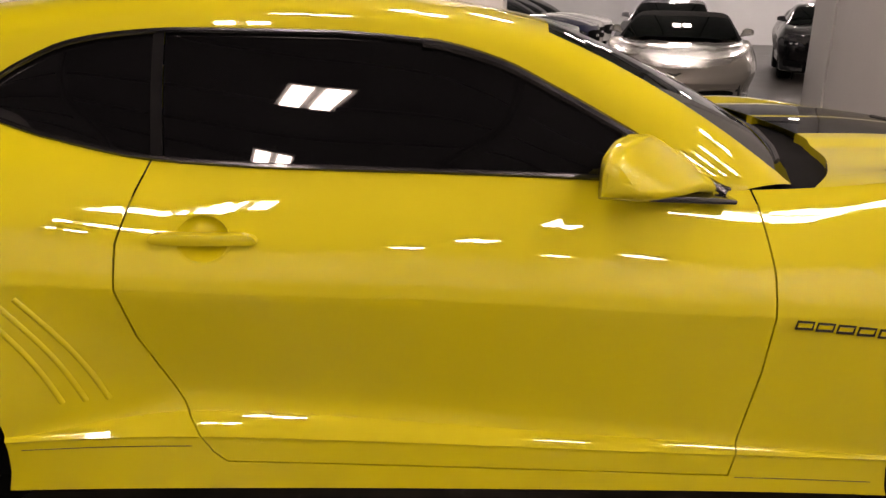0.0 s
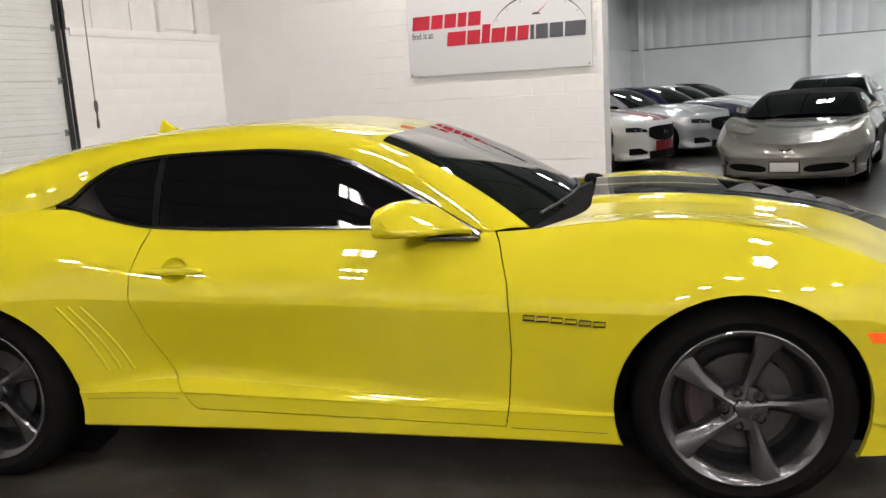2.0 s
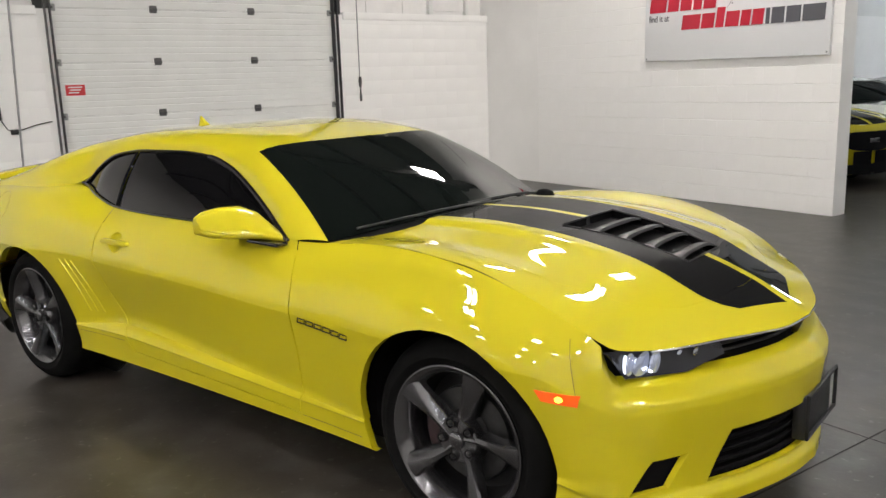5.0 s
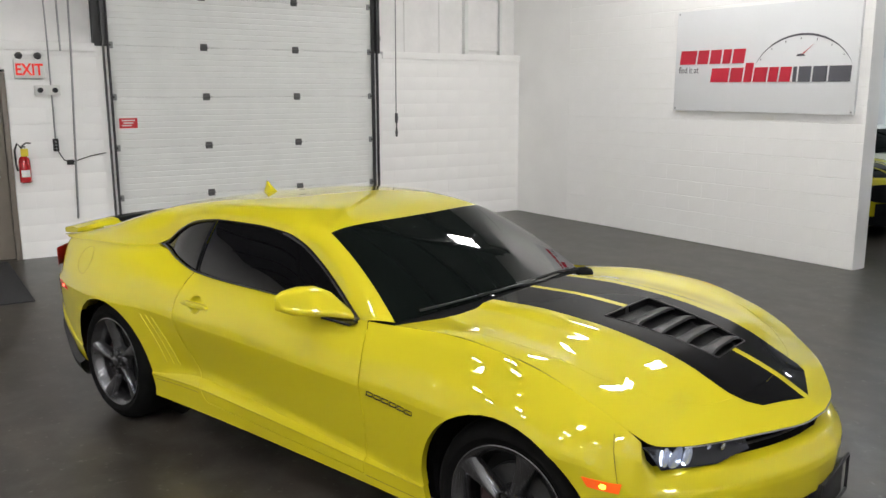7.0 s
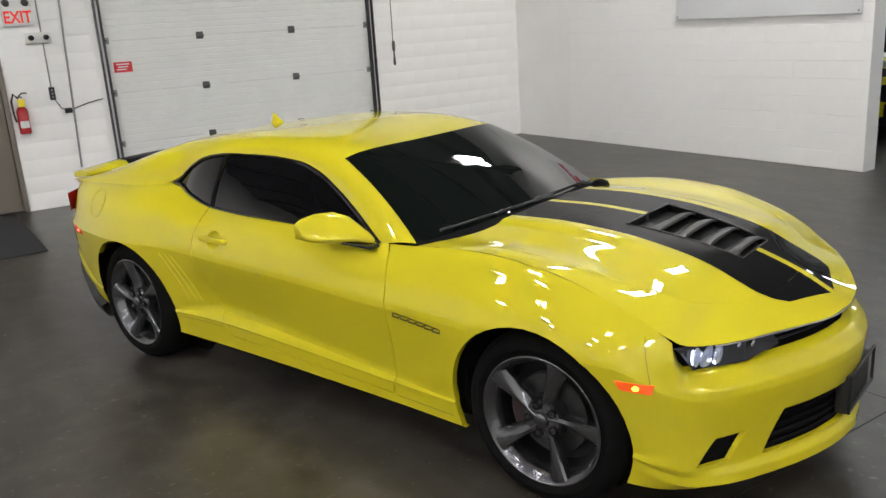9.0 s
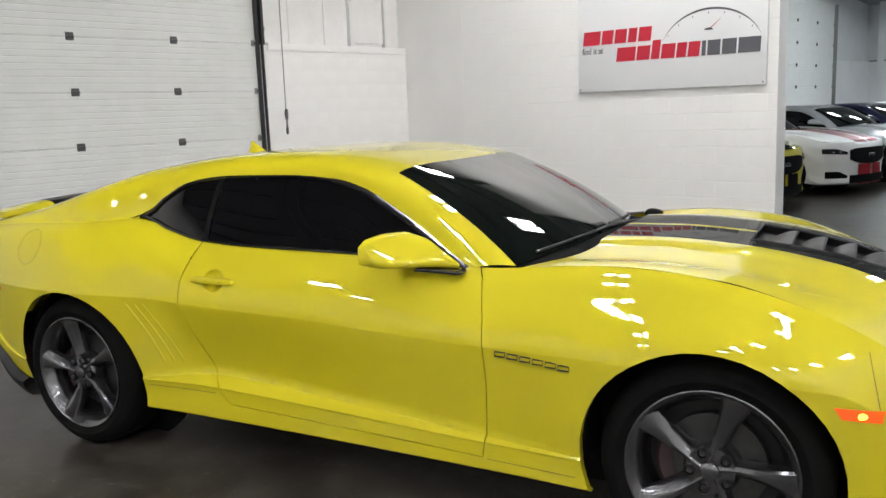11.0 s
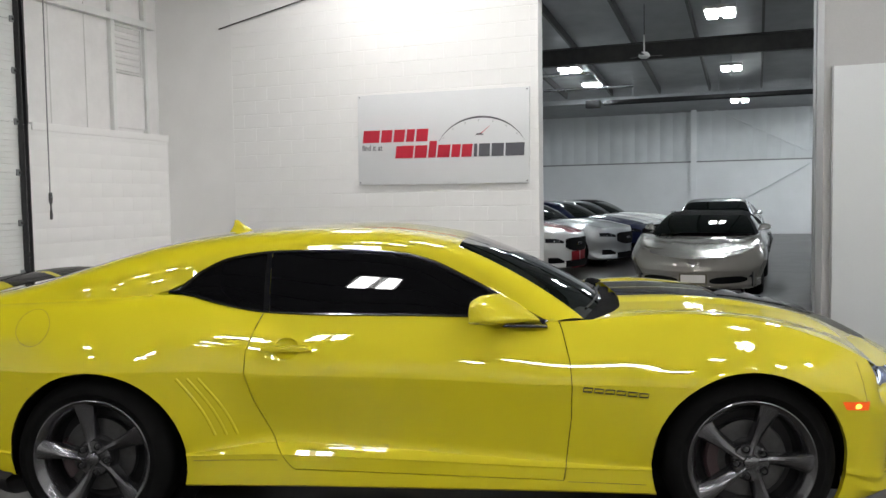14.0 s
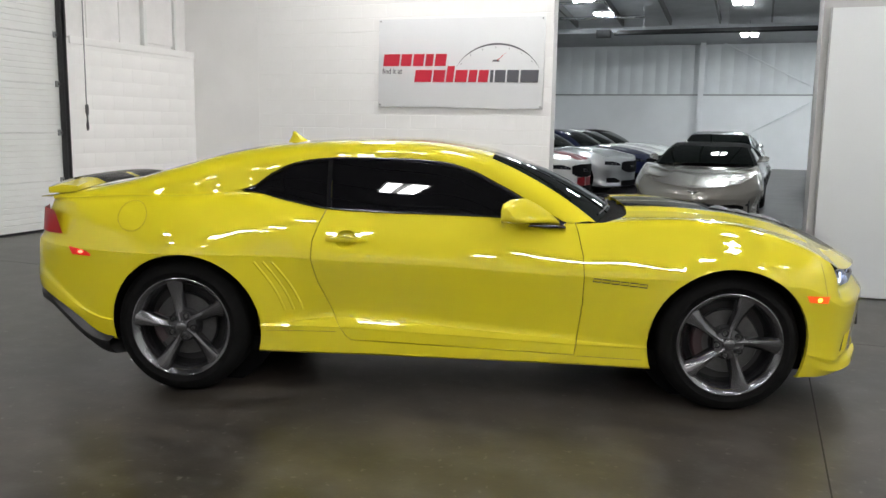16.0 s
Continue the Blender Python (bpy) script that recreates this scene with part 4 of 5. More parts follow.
        part("indicator", bmesh_ball(at(.600, .718, .001), (.004, .018, .007), 16), M["bowl"], hl, "small bright reflector")
        fogp = grid([[(float(np.interp(y, [.5, .55, .7, .82], [2.21, 2.185, 2.095, 1.99])) - .055, s * y, z) for z in (.265, .43)] for y in (.58, .63, .68, .73, .80)])
        part("fog_pocket", fogp, M["scuttle"], bp, "black side intake")
    nose_x = knots(sorted((h, x) for x, h in C["plan"][-7:]))
    back = grid([[(nose_x(abs(y)) - a, y, z) for a, z in ((.028, .262), (.075, .258), (.082, .275), (.082, .462), (.075, .474), (.02, .470))] for y in np.linspace(-.58, .58, 25)])
    part("intake_mesh", back, M["scuttle"], bp, "black lower intake")
    for z in (.30, .335, .37, .405, .435):
        pts = [(nose_x(abs(y)) - .052, y, z) for y in np.linspace(-.53, .53, 21)]
        part("intake_bar", tube(pts, .009, 6), M["scuttle"], bp)
    # dealer plate carrier on the nose
    pc = box(2.30, -.13, .31, 2.345, .20, .47, .01)
    part("plate_carrier", pc, M["black"], car, "black plate carrier")
    rows = [(2.355, -.15, .33), (2.355, .22, .33), (2.355, .22, .48), (2.355, -.15, .48)]
    part("plate_frame", tube(rows, .007, 6, closed=True), M["black"], car)
    # scuttle and wipers
    cw = []
    for y in np.linspace(0, .78, 20):
        bx = float(np.interp(y, [0, .25, .5, .755, .78], [.885, .872, .82, .74, .735]))
        bz = float(np.interp(y, [0, .25, .5, .755, .78], [1.004, 1.0, .985, .963, .958]))
        hx = S["f"]["cowl"](y)
        hz = S["top"](hx, y)
        cw.append([(bx - .02, -y, bz - .004), (bx + .012, -y, bz - .004), ((bx + hx) / 2, -y, min(bz, hz) - .012), (hx + .02, -y, hz - .022)])
    part("scuttle_panel", both(grid(cw)), M["scuttle"], car, "black scuttle panel under the wipers")
    for y0, y1 in ((.15, -.62), (.62, -.02)):
        pts, arm = [], []
        for t in np.linspace(0, 1, 12):
            y = y0 + (y1 - y0) * t
            bx = float(np.interp(abs(y), [0, .25, .5, .755], [.885, .872, .82, .74]))
            bz = float(np.interp(abs(y), [0, .25, .5, .755], [1.004, 1.0, .985, .963]))
            up = .006 + .012 * t
            pts.append((bx - up, y, bz + up * .62 + .007))
        w = part("wiper", tube(pts, .0055, 6), M["black"], car, "black wiper resting on the glass")
        part("wiper_arm", tube([(pts[0][0] + .05, pts[0][1] + .1, pts[0][2] - .01), pts[3], pts[6]], .006, 6), M["black"], w)
    # raised black wiper pivot cover at the far bonnet corner
    cv = lathe([(.0, .062), (.03, .060), (.052, .048), (.064, .022), (.066, -.03)], 20, "z")
    bmesh.ops.transform(cv, matrix=pose(.925, .54, .985, 0, 8, 20) @ Matrix.Diagonal((.7, 1.0, .5, 1)), verts=cv.verts)
    part("wiper_pivot_cover", cv, M["scuttle"], car, "raised black wiper pivot cover")
    # floor pan, wheel housings
    pan = box(-1.85, -.74, .20, 1.85, .74, .29, .02)
    part("floor_pan", pan, M["scuttle"], car, "black underside")
    inside = box(-1.75, -.62, .30, .75, .62, .93, .05)
    part("cabin_lining", inside, M["black"], car, "dark cabin lining")
    for s in (-1, 1):
        part("inner_sill", box(-1.0, s * .68 - .10, .245, 1.0, s * .68 + .10, .93, .02), M["scuttle"], car)
        for ax, az, ar in C["arch"]:
            b = lathe([(ar + .03, -.24), (ar + .03, .0)], 30, "y", -12, 192)
            bmesh.ops.translate(b, verts=b.verts, vec=(ax, s * .58 + (.24 if s > 0 else 0), az))
            part("wheel_housing", b, M["scuttle"], car)
            part("housing_wall", prism(circle(ax, az + .02, ar + .03, 24), s * .58, s * .60, "y"), M["scuttle"], car)
    for x in C["hubs"]:
        for s in (-1, 1):
            wheel("wheel", car, x, s, turn=-15 if x > 0 else 12)
    return car


def bmesh_ball(c, r, n=12):
    bm = bmesh.new()
    bmesh.ops.create_uvsphere(bm, u_segments=n, v_segments=8, radius=1)
    for v in bm.verts:
        v.co = Vector((c[0] + v.co.x * r[0], c[1] + v.co.y * r[1], c[2] + v.co.z * r[2]))
    return bm


build_sport_coupe()


# ---- the other cars ----
def derive(C, zmap, xmap=lambda x: x, hmap=lambda x, h: h):
    D = dict(C)
    for k in ("zs", "zb", "crease", "low", "high", "zc", "rail_z", "roof"):
        D[k] = [(xmap(x), zmap(x, z)) for x, z in C[k]]
    for k in ("plan", "hs", "lip", "rail_y"):
        D[k] = [(xmap(x), hmap(x, h)) for x, h in C[k]]
    D["front"] = [(zmap(2.3, z), o) for z, o in C["front"]]
    D["rear"] = [(zmap(-2.3, z), o) for z, o in C["rear"]]
    D["base"] = [(xmap(x), hmap(x, h), zmap(x, z)) for x, h, z in C["base"]]
    D["cowl"] = [(h, xmap(x)) for h, x in C["cowl"]]
    return D


def nose_line(plan, d, x0):
    """The front part of a plan outline moved inwards by d, as (x, half-width) rows."""
    c = chain(plan, 160)
    t = np.gradient(c, axis=0)
    t /= np.linalg.norm(t, axis=1)[:, None]
    rows = [(x + th * d, h - tx * d) for (x, h), (tx, th) in zip(c, t)]
    rows = [(x, max(0.0, h)) for x, h in rows if x > x0]
    out = []
    for x, h in rows[::4] + [rows[-1]]:
        if not out or x > out[-1][0] + .002:
            out.append((x, h))
    out[-1] = (out[-1][0], 0.0)
    return out


PONY = dict(SPORT)
PONY.update(
    plan=SPORT["plan"][:15] + [(1.75, .94), (1.95, .885), (2.10, .79), (2.21, .65), (2.29, .45), (2.335, .22), (2.35, 0)],
    front=[(.16, .10), (.175, .03), (.20, -.01), (.24, .0), (.30, .02), (.37, .02), (.45, .012), (.52, .0), (.58, 0), (.66, .008), (.73, .018), (.775, .03), (.79, .045)],
    zc=[(.70, .99), (.93, 1.0), (1.3, .995), (1.7, .955), (2.0, .905), (2.2, .85), (2.30, .80)],
    zs=SPORT["zs"][:12] + [(.75, .96), (.95, .972), (1.3, .965), (1.7, .91), (1.95, .845), (2.1, .80), (2.4, .785)],
    xf=(1.98, 2.16), seal=(1.85, 1.98), droop=0,
)
PONY["lip"] = nose_line(PONY["plan"], .048, 1.93)
PONY["hs"] = [p for p in SPORT["hs"] if p[0] < 1.5] + [(1.75, .855), PONY["lip"][0], (2.0, PONY["lip"][0][1] - .03)]
VETTE = derive(SPORT, lambda x, z: .14 + (z - .14) * (.86 - .17 * smooth(.7, 2.3, x)), lambda x: x * .955, lambda x, h: h * 1.0)
VETTE.update(front=[(.13, .08), (.145, .03), (.18, .0), (.22, -.005), (.27, .0), (.32, .004), (.37, .0), (.40, -.004), (.42, .0), (.445, .008), (.48, .03), (.515, .06), (.54, .09)],
             zc=[(.66, .82), (.9, .825), (1.2, .80), (1.6, .735), (1.9, .655), (2.1, .585), (2.2, .54)],
             zs=[(a, b) for a, b in VETTE["zs"] if a < .6] + [(.75, .845), (1.0, .875), (1.3, .88), (1.6, .81), (1.8, .72), (1.95, .63), (2.05, .58), (2.3, .54)],
             bulge=.012, droop=0,
             arch=((-1.30, .335, .37), (1.34, .335, .37)), hubs=(-1.325, 1.325), tail=-2.2, tip0=-1.14 * .955, tip1=.575 * .955, head=.178 * .955, head_mid=.08, xf=(1.72, 1.98), seal=(1.60, 1.80))
VETTE["lip"] = nose_line(VETTE["plan"], .088, 1.80)
VETTE["hs"] = [p for p in VETTE["hs"] if p[0] < 1.45] + [(1.6, .835), VETTE["lip"][0], (1.95, VETTE["lip"][0][1] - .06)]


def hall_car(C, m, paint, label, roof_mat=None, style="pony", stripe=None, name="parked_car", rims="rim"):
    S = car_shell(C)
    car = thing(name, m, label, "car", "cars parked in the hall")
    flank = S["flank"]
    for a in C["arch"]:
        drop(flank, score(flank, circle(*a, n=28), "y"))
    body = both(flank)
    part("body", body, M[paint], car)
    hood = both(S["bonnet"])
    bits = []
    if stripe:
        for s in (-1, 1):
            bits.append(take(hood, score(hood, [(.6, s * .03), (.6, s * .36), (2.35, s * .33), (2.35, s * .03)], "z")))
    b = part("bonnet", hood, M[paint], car)
    for q in bits:
        part("stripe", q, M[stripe], b, "bonnet stripe")
    part("roof", both(S["roof"]), M[roof_mat or paint], car)
    part("windscreen", both(S["screen"]), M["screen"], car, "dark windscreen")
    for s in (0, 1):
        sg = 1 if s else -1
        part("front_pillar", flip_y(S["pillar"]) if s else S["pillar"].copy(), M[roof_mat or paint], car)
        part("side_window", flip_y(S["glass"]) if s else S["glass"].copy(), M["tint"], car, "dark side window")
        z0 = C["base"][0][2]
        mirror_glass(car, sg, (C["base"][0][0] - .37, .79, z0 + .05), .78, paint)
    fx = C["plan"][-1][0]
    planx = knots(sorted([(p[1], p[0]) for p in C["plan"][-9:]]))
    if style == "pony":
        def face(poly, d, name_, mt, lab="", s=1):
            bm = prism([(s * y, z) for y, z in poly], 0, 1, "x")
            for v in bm.verts:
                v.co.x = planx(abs(v.co.y)) + (d if v.co.x > .5 else d - .05)
            return part(name_, bm, M[mt], car, lab)
        ys = np.linspace(-.50, .50, 15)
        bm = grid([[(planx(abs(y)) + .004 + .012 * (.7 - z), y, z) for z in (.47 + .08 * (abs(y) / .50) ** 3, .53 + .05 * (abs(y) / .50) ** 3, .60, .66, .72 - .03 * (abs(y) / .50) ** 6)] for y in ys])
        face_g = part("grille", bm, M["scuttle"], car, "black grille")
        part("grille_emblem", box(fx - .01, -.09, .575, fx + .014, .09, .63, .008), M["chrome"], face_g, "bright grille emblem")
        bm = grid([[(planx(abs(y)) + .012, y, z) for z in (.185, .24, .31)] for y in ys])
        part("lower_intake", bm, M["scuttle"], car, "black lower intake")
        for s in (-1, 1):
            bm = grid([[(planx(y) + .003 - .006 * t, s * y, .625 + .06 * (y - .53) + .085 * t * min(1, .45 + 3 * (y - .53)) * (1 - .6 * max(0, y - .64))) for t in (0, .5, 1)] for y in np.linspace(.53, .85, 10)])
            hl = part("headlamp", bm, M["lens"], car, "clear headlamp")
            for y in (.64, .73):
                part("projector", bmesh_ball((planx(y) - .002, s * y, .662), (.012, .028, .022)), M["chrome"], hl)
            bm = grid([[(planx(y) + .004, s * y, z) for z in (.27, .315, .29 + .085 * min(1, (y - .50) * 6))] for y in np.linspace(.53, .82, 8)])
            part("fog_recess", bm, M["scuttle"], car)
        if stripe:
            for s in (-1, 1):
                bm = grid([[(planx(abs(y)) + .007, s * y, z) for z in (.17, .25, .35, .47)] for y in (.03, .18, .33)])
                part("stripe", bm, M[stripe], car, "nose stripe")
    else:
        for s in (-1, 1):
            bm = grid([[(planx(y) + .006, s * y, .275 + .05 * (y - .45) + t * .048 * max(.15, 1 - (abs(y - .455) / .27) ** 4)) for t in (-1, 0, 1)] for y in np.linspace(.215, .70, 15)])
            it = part("intake", bm, M["scuttle"], car, "black front intake")
            part("intake_lip", tube([(planx(y) + .008, s * y, .335 + .05 * (y - .45)) for y in np.linspace(.20, .72, 12)], .007, 8), M[paint], it, "raised lip over the intake")
            bm = grid([[(planx(y) - .012, s * y, z) for z in (.31, .345)] for y in np.linspace(.66, .76, 5)])
            part("parking_lamp", bm, M["lens"], car)
            lidp = [(1.50, s * .47), (1.50, s * .76), (1.79, s * .72), (1.84, s * .52), (1.80, s * .45)]
            pts = [(x, y, S["top"](x, abs(y)) + .001) for x, y in lidp]
            part("lamp_lid_seam", tube(pts, .004, 5, closed=True), M["seam"], car, "pop-up lamp lid outline")
        pl = part("plate_holder", box(fx - .02, -.185, .225, fx + .02, .185, .365, .006), M["seam"], car, "front plate with frame")
        part("plate", box(fx + .02, -.165, .24, fx + .026, .165, .35, .002), M["plate"], pl, "blank pale plate")
        em = part("nose_emblem", lathe([(0, .008), (.018, .006), (.024, 0)], 20, "x"), M["chrome"], car)
        em.matrix_basis = pose(fx - .02, 0, .485, 0, -35, 0)
        for s in (-1, 1):
            part("emblem_wing", prism([(s * .015, -.012), (s * .085, .030), (s * .070, .036), (s * .02, .014)], 0, .006, "x"), M["chrome"], em)
    part("floor_pan", box(-2.0, -.78, .18, 1.95, .78, .40, .02), M["black"], car)
    part("cabin_lining", box(-1.6, -.60, .40, .70, .60, C["base"][0][2] - .06, .04), M["black"], car)
    for s in (-1, 1):
        for ax, az, ar in C["arch"]:
            part("housing_wall", prism(circle(ax, az + .02, ar + .02, 20), s * .60, s * .62, "y"), M["black"], car)
    R = C["arch"][0][1]
    for x in C["hubs"]:
        for s in (-1, 1):
            wheel("wheel", car, x, s, R=R, rr=R * .70, fine=False, face=.875, dark=rims)
    for k in ("glass", "pillar"):
        S[k].free()
    return car


ZH = lambda y: .05 * (1 - math.exp(-(y - 6.6) / 1.5))


def parked(x, y, turn):
    """Pose of a car on the slightly higher hall floor, with its nose at x, y."""
    a = radians(turn)
    cx, cy = x - 2.33 * math.cos(a), y - 2.33 * math.sin(a)
    return pose(cx, cy, ZH(cy) + .002, 0, 0, turn)


hall_car(VETTE, parked(.81, 7.7, -92), "carpewter", "pewter convertible with a black soft top and blank front plate", "softtop", style="low")
hall_car(PONY, parked(.72, 12.95, -92), "cargrey", "silver grey coupe parked behind the pewter convertible", rims="bright")
hall_car(PONY, parked(3.6, 13.4, -95), "gloss", "black coupe parked behind the closed block")
hall_car(PONY, parked(-1.80, 8.65, -10), "yellow", "yellow coupe with black bonnet stripes beside the wall end", stripe="stripe")
hall_car(PONY, parked(-1.44, 11.0, -10), "carwhite", "white coupe with red bonnet stripes", stripe="carred")
hall_car(PONY, parked(-.90, 13.4, -10), "carsilver", "silver coupe in the row of parked cars")
hall_car(PONY, parked(-.70, 15.8, -10), "carblue", "dark blue coupe with white bonnet stripes in the row", stripe="carwhite")
hall_car(PONY, parked(-.76, 18.2, -10), "carwhite", "white coupe further along the row")
hall_car(PONY, parked(-.70, 20.6, -10), "carwhite", "white convertible with a black soft top at the row's end", "softtop")


# ---- the room: walls, floor, ceiling ----
XW, YN, XE, YS, H = -6.96, 6.46, 9.0, -16.5, 5.9     # west wall, sign wall, east and south ends, ceiling
XEND, TH = -1.03, .24                               # where the sign wall ends, its thickness
OX, OY = 2.13, 3.24                                 # corner of the closed block beside the opening
HY, HX = 28.5, 12.0                                 # far and east end of the hall
LEDGE = 2.56
DOOR0, DOOR1 = .05, 3.71                            # sectional door in the west wall
EXIT0, EXIT1 = -2.10, -1.17                         # taupe door

zf = lambda y: 0.0 if y < 6.6 else .05 * (1 - math.exp(-(y - 6.6) / 1.5))
fy = [YS, -10, -4, 0, 4, 6.6] + list(np.linspace(6.9, HY + .3, 24))
fl = grid([[(x, y, zf(y)) for y in fy] for x in np.linspace(XW - .4, HX, 14)])
hem(fl, (0, 0, -.2))
solid("floor", fl, M["floor"], "dark sealed concrete floor with scuffs", "floor", "structure")
# saw-cut joints in the slab
for p in ((2.06, YS, 2.067, 6.6), (-6.9, 1.42, HX, 1.423)):
    bm = box(p[0], p[1], .0005, p[2], p[3], .0015)
    solid("floor_joint", bm, M["joint"], "dark saw-cut joint in the concrete floor", "floor joint", "structure")

# west wall: block below the ledge, liner above, with the door openings left free
wb = bmesh.new()
for y0, y1 in ((YS, EXIT0 - .06), (EXIT1 + .06, DOOR0 - .02), (DOOR1 + .02, YN)):
    box(XW - .25, y0, 0, XW - .006, y1, LEDGE - .03, bm=wb)
box(XW - .25, EXIT0 - .06, 2.24, XW - .006, EXIT1 + .06, LEDGE - .03, bm=wb)
wall_w = solid("wall_west", wb, M["wallpaint"], "white painted block wall below a ledge", "wall", "structure")
wu = bmesh.new()
for y0, y1 in ((YS, DOOR0 - .10), (DOOR1 + .14, YN)):
    box(XW - .25, y0, LEDGE, XW - .16, y1, H, bm=wu)
solid("wall_west_upper", wu, M["liner"], "white insulation liner above the ledge", "wall", "structure")
hl = bmesh.new()
box(XW - .25, YN + TH, 0, XW, HY, 2.75, bm=hl)
solid("wall_hall_west", hl, M["hallpaint"], "pale painted hall wall", "wall", "structure")
for y0, y1 in ((YS, EXIT0 - .1), (EXIT0 - .1, DOOR0 - .16), (DOOR1 + .16, YN)):
    solid("ledge", box(XW - .20, y0 + .001, LEDGE - .10, XW + .018, y1 - .001, LEDGE, .008), M["block"], "white ledge board along the wall", "ledge", "structure")

# upper framing by the corner: posts, louvre and a small panel
for y, w in ((5.45, .07), (6.13, .05), (4.35, .015), (4.98, .012)):
    solid("wall_post", box(XW - .16, y - w / 2, LEDGE, XW - .08 if w > .03 else XW - .15, y + w / 2, H, .006), M["doorpanel"] if w > .03 else M["white"], "pale steel post against the liner", "post", "structure")
lv = thing("wall_louvre", pose(XW - .14, 5.79, 3.77), "white slatted wall louvre above a closed panel", "louvre")
part("frame", tube([(0, -.29, -.34), (0, .29, -.34), (0, .29, .34), (0, -.29, .34)], .018, 6, closed=True), M["doorpanel"], lv)
for i in range(7):
    part("slat", box(-.035, -.28, -.02, .035, .28, -.008, .003, m=pose(0, 0, -.27 + i * .094, 0, 62, 0)), M["white"], lv)
solid("wall_plate", box(XW - .16, DOOR1 + .15, 4.15, XW - .05, 6.3, 4.25, .008), M["doorpanel"], "pale steel rail above the louvre", "rail", "structure")
solid("wall_panel", box(XW - .15, 5.50, 2.62, XW - .11, 6.09, 3.40, .01), M["liner"], "closed white panel under the louvre", "panel", "structure")

# sign wall
wn = box(XW - .25, YN + .006, 0, XEND - .002, YN + TH, H)
wall_n = solid("wall_north", wn, M["wallpaint"], "white painted concrete block wall", "wall", "structure")
solid("wall_north_edge", box(XW, YN + .0012, 0, -5.741, YN + .006, H), M["wallpaint"], "smooth white pilaster in the corner", "pilaster", "structure")

# the closed block beside the opening, with a white board on it
FX, FY = OX + .21, 8.4                              # its far corner
flank_x = lambda y: OX + (FX - OX) * (y - OY) / (FY - OY)
solid("wall_block", prism([(OX + .03, OY), (XE + 3.1, OY), (XE + 3.1, FY), (FX + .03, FY)], 0, H, "z"), M["greywall"], "pale grey wall of the closed block beside the opening", "wall", "structure")
for nm, y0, y1, d, lab in (("wall_block_lining", OY + .004, 5.7, 0, "pale lining on the side of the closed block"), ("wall_block_end", 6.8, FY - .004, .008, "pale end strip on the side of the closed block")):
    solid(nm, prism([(flank_x(y0) + d, y0), (flank_x(y0) + .03, y0), (flank_x(y1) + .03, y1), (flank_x(y1) + d, y1)], 0, H - .002, "z"), M["greywall"], lab, "wall", "structure")
brd = thing("wall_board", pose(2.20, OY - .05, 0), "tall white board with a metal edge against the wall", "board")
part("board", box(0, 0, .012, 2.40, .04, 2.50, .004), M["board"], brd)
part("edge_strip", box(-.012, -.004, .012, .0, .044, 2.505, .002), M["galv"], brd, "thin metal edge strip")
solid("wall_south", box(XW - .25, YS - .25, 0, XE + .25, YS, H), M["wallpaint"], "plain white wall behind the camera", "wall", "structure")
solid("wall_east", box(XE, YS, 0, XE + .25, OY, H), M["wallpaint"], "plain white end wall", "wall", "structure")
# unseen ceiling, coloured nearly black so the car's gloss mirrors darkness
solid("ceiling", box(XW - .25, YS, H, HX + .25, YN + TH, H + .15), M["ceiling"], "near-black ceiling liner of the room", "ceiling", "structure")

# hall shell
solid("wall_hall_east", box(HX, OY, 0, HX + .25, HY, 6.6), M["hallpaint"], "plain hall end wall", "wall", "structure")
solid("wall_hall_north", box(XW - .25, HY, 0, HX, HY + .25, 2.78), M["hallpaint"], "pale smooth lower hall wall", "wall", "structure")
rb = bmesh.new()
n = 120
rows = []
for i in range(n + 1):
    x = XW - .15 + (HX - XW + .15) * i / n
    k = i % 3
    rows.append([(x, HY + .12 - (.032 if k else 0), 2.78), (x, HY + .12 - (.032 if k else 0), 6.6)])
solid("wall_hall_upper", grid(rows), M["ribbed"], "ribbed metal upper hall wall", "wall", "structure", sharp=20)
solid("hall_rail", box(XW, HY - .03, 2.75, HX, HY + .12, 2.80), M["galv"], "thin grey rail along the hall wall", "rail", "structure")
solid("wall_hall_west_upper", box(XW - .25, YN + TH, 2.75, XW - .10, HY + .25, 6.6), M["ribbed"], "upper hall side wall", "wall", "structure")
for x in (-6.5, -.58, 6.0):
    bm = box(x - .10, HY - .30, 0, x + .10, HY - .28, 5.0)
    box(x - .012, HY - .28, 0, x + .012, HY - .03, 5.0, bm=bm)
    solid("hall_column", bm, M["hallpaint"], "pale painted steel column at the hall wall", "column", "structure")
for x0, z0, x1, z1 in ((-.43, 5.0, 3.6, 2.9), (-.43, .4, 3.6, 2.7)):
    solid("brace_rod", tube([(x0, HY - .06, z0), (x1, HY - .06, z1)], .02, 6), M["ribbed"], "thin steel cross brace on the hall wall", "brace", "structure")
zr = lambda y: 6.5 - (y - YN) * .083
dk = grid([[(x, y, zr(y)) for y in np.linspace(YN - .2, HY + .2, 12)] for x in np.linspace(XW - .2, HX + .2, 10)])
solid("hall_ceiling", dk, M["deck"], "grey ceiling liner of the hall", "ceiling", "structure")
for x in np.arange(-6.0, 11.5, 1.55):
    a, b = YN + .3, 23.9
    bm = box(x - .03, 0, -.20, x + .03, 1, 0)
    for v in bm.verts:
        y = a + (b - a) * v.co.y
        v.co = Vector((v.co.x, y, zr(y) + v.co.z))
    solid("purlin", bm, M["hallbeam"], "dark steel purlin under the hall ceiling", "purlin", "structure")
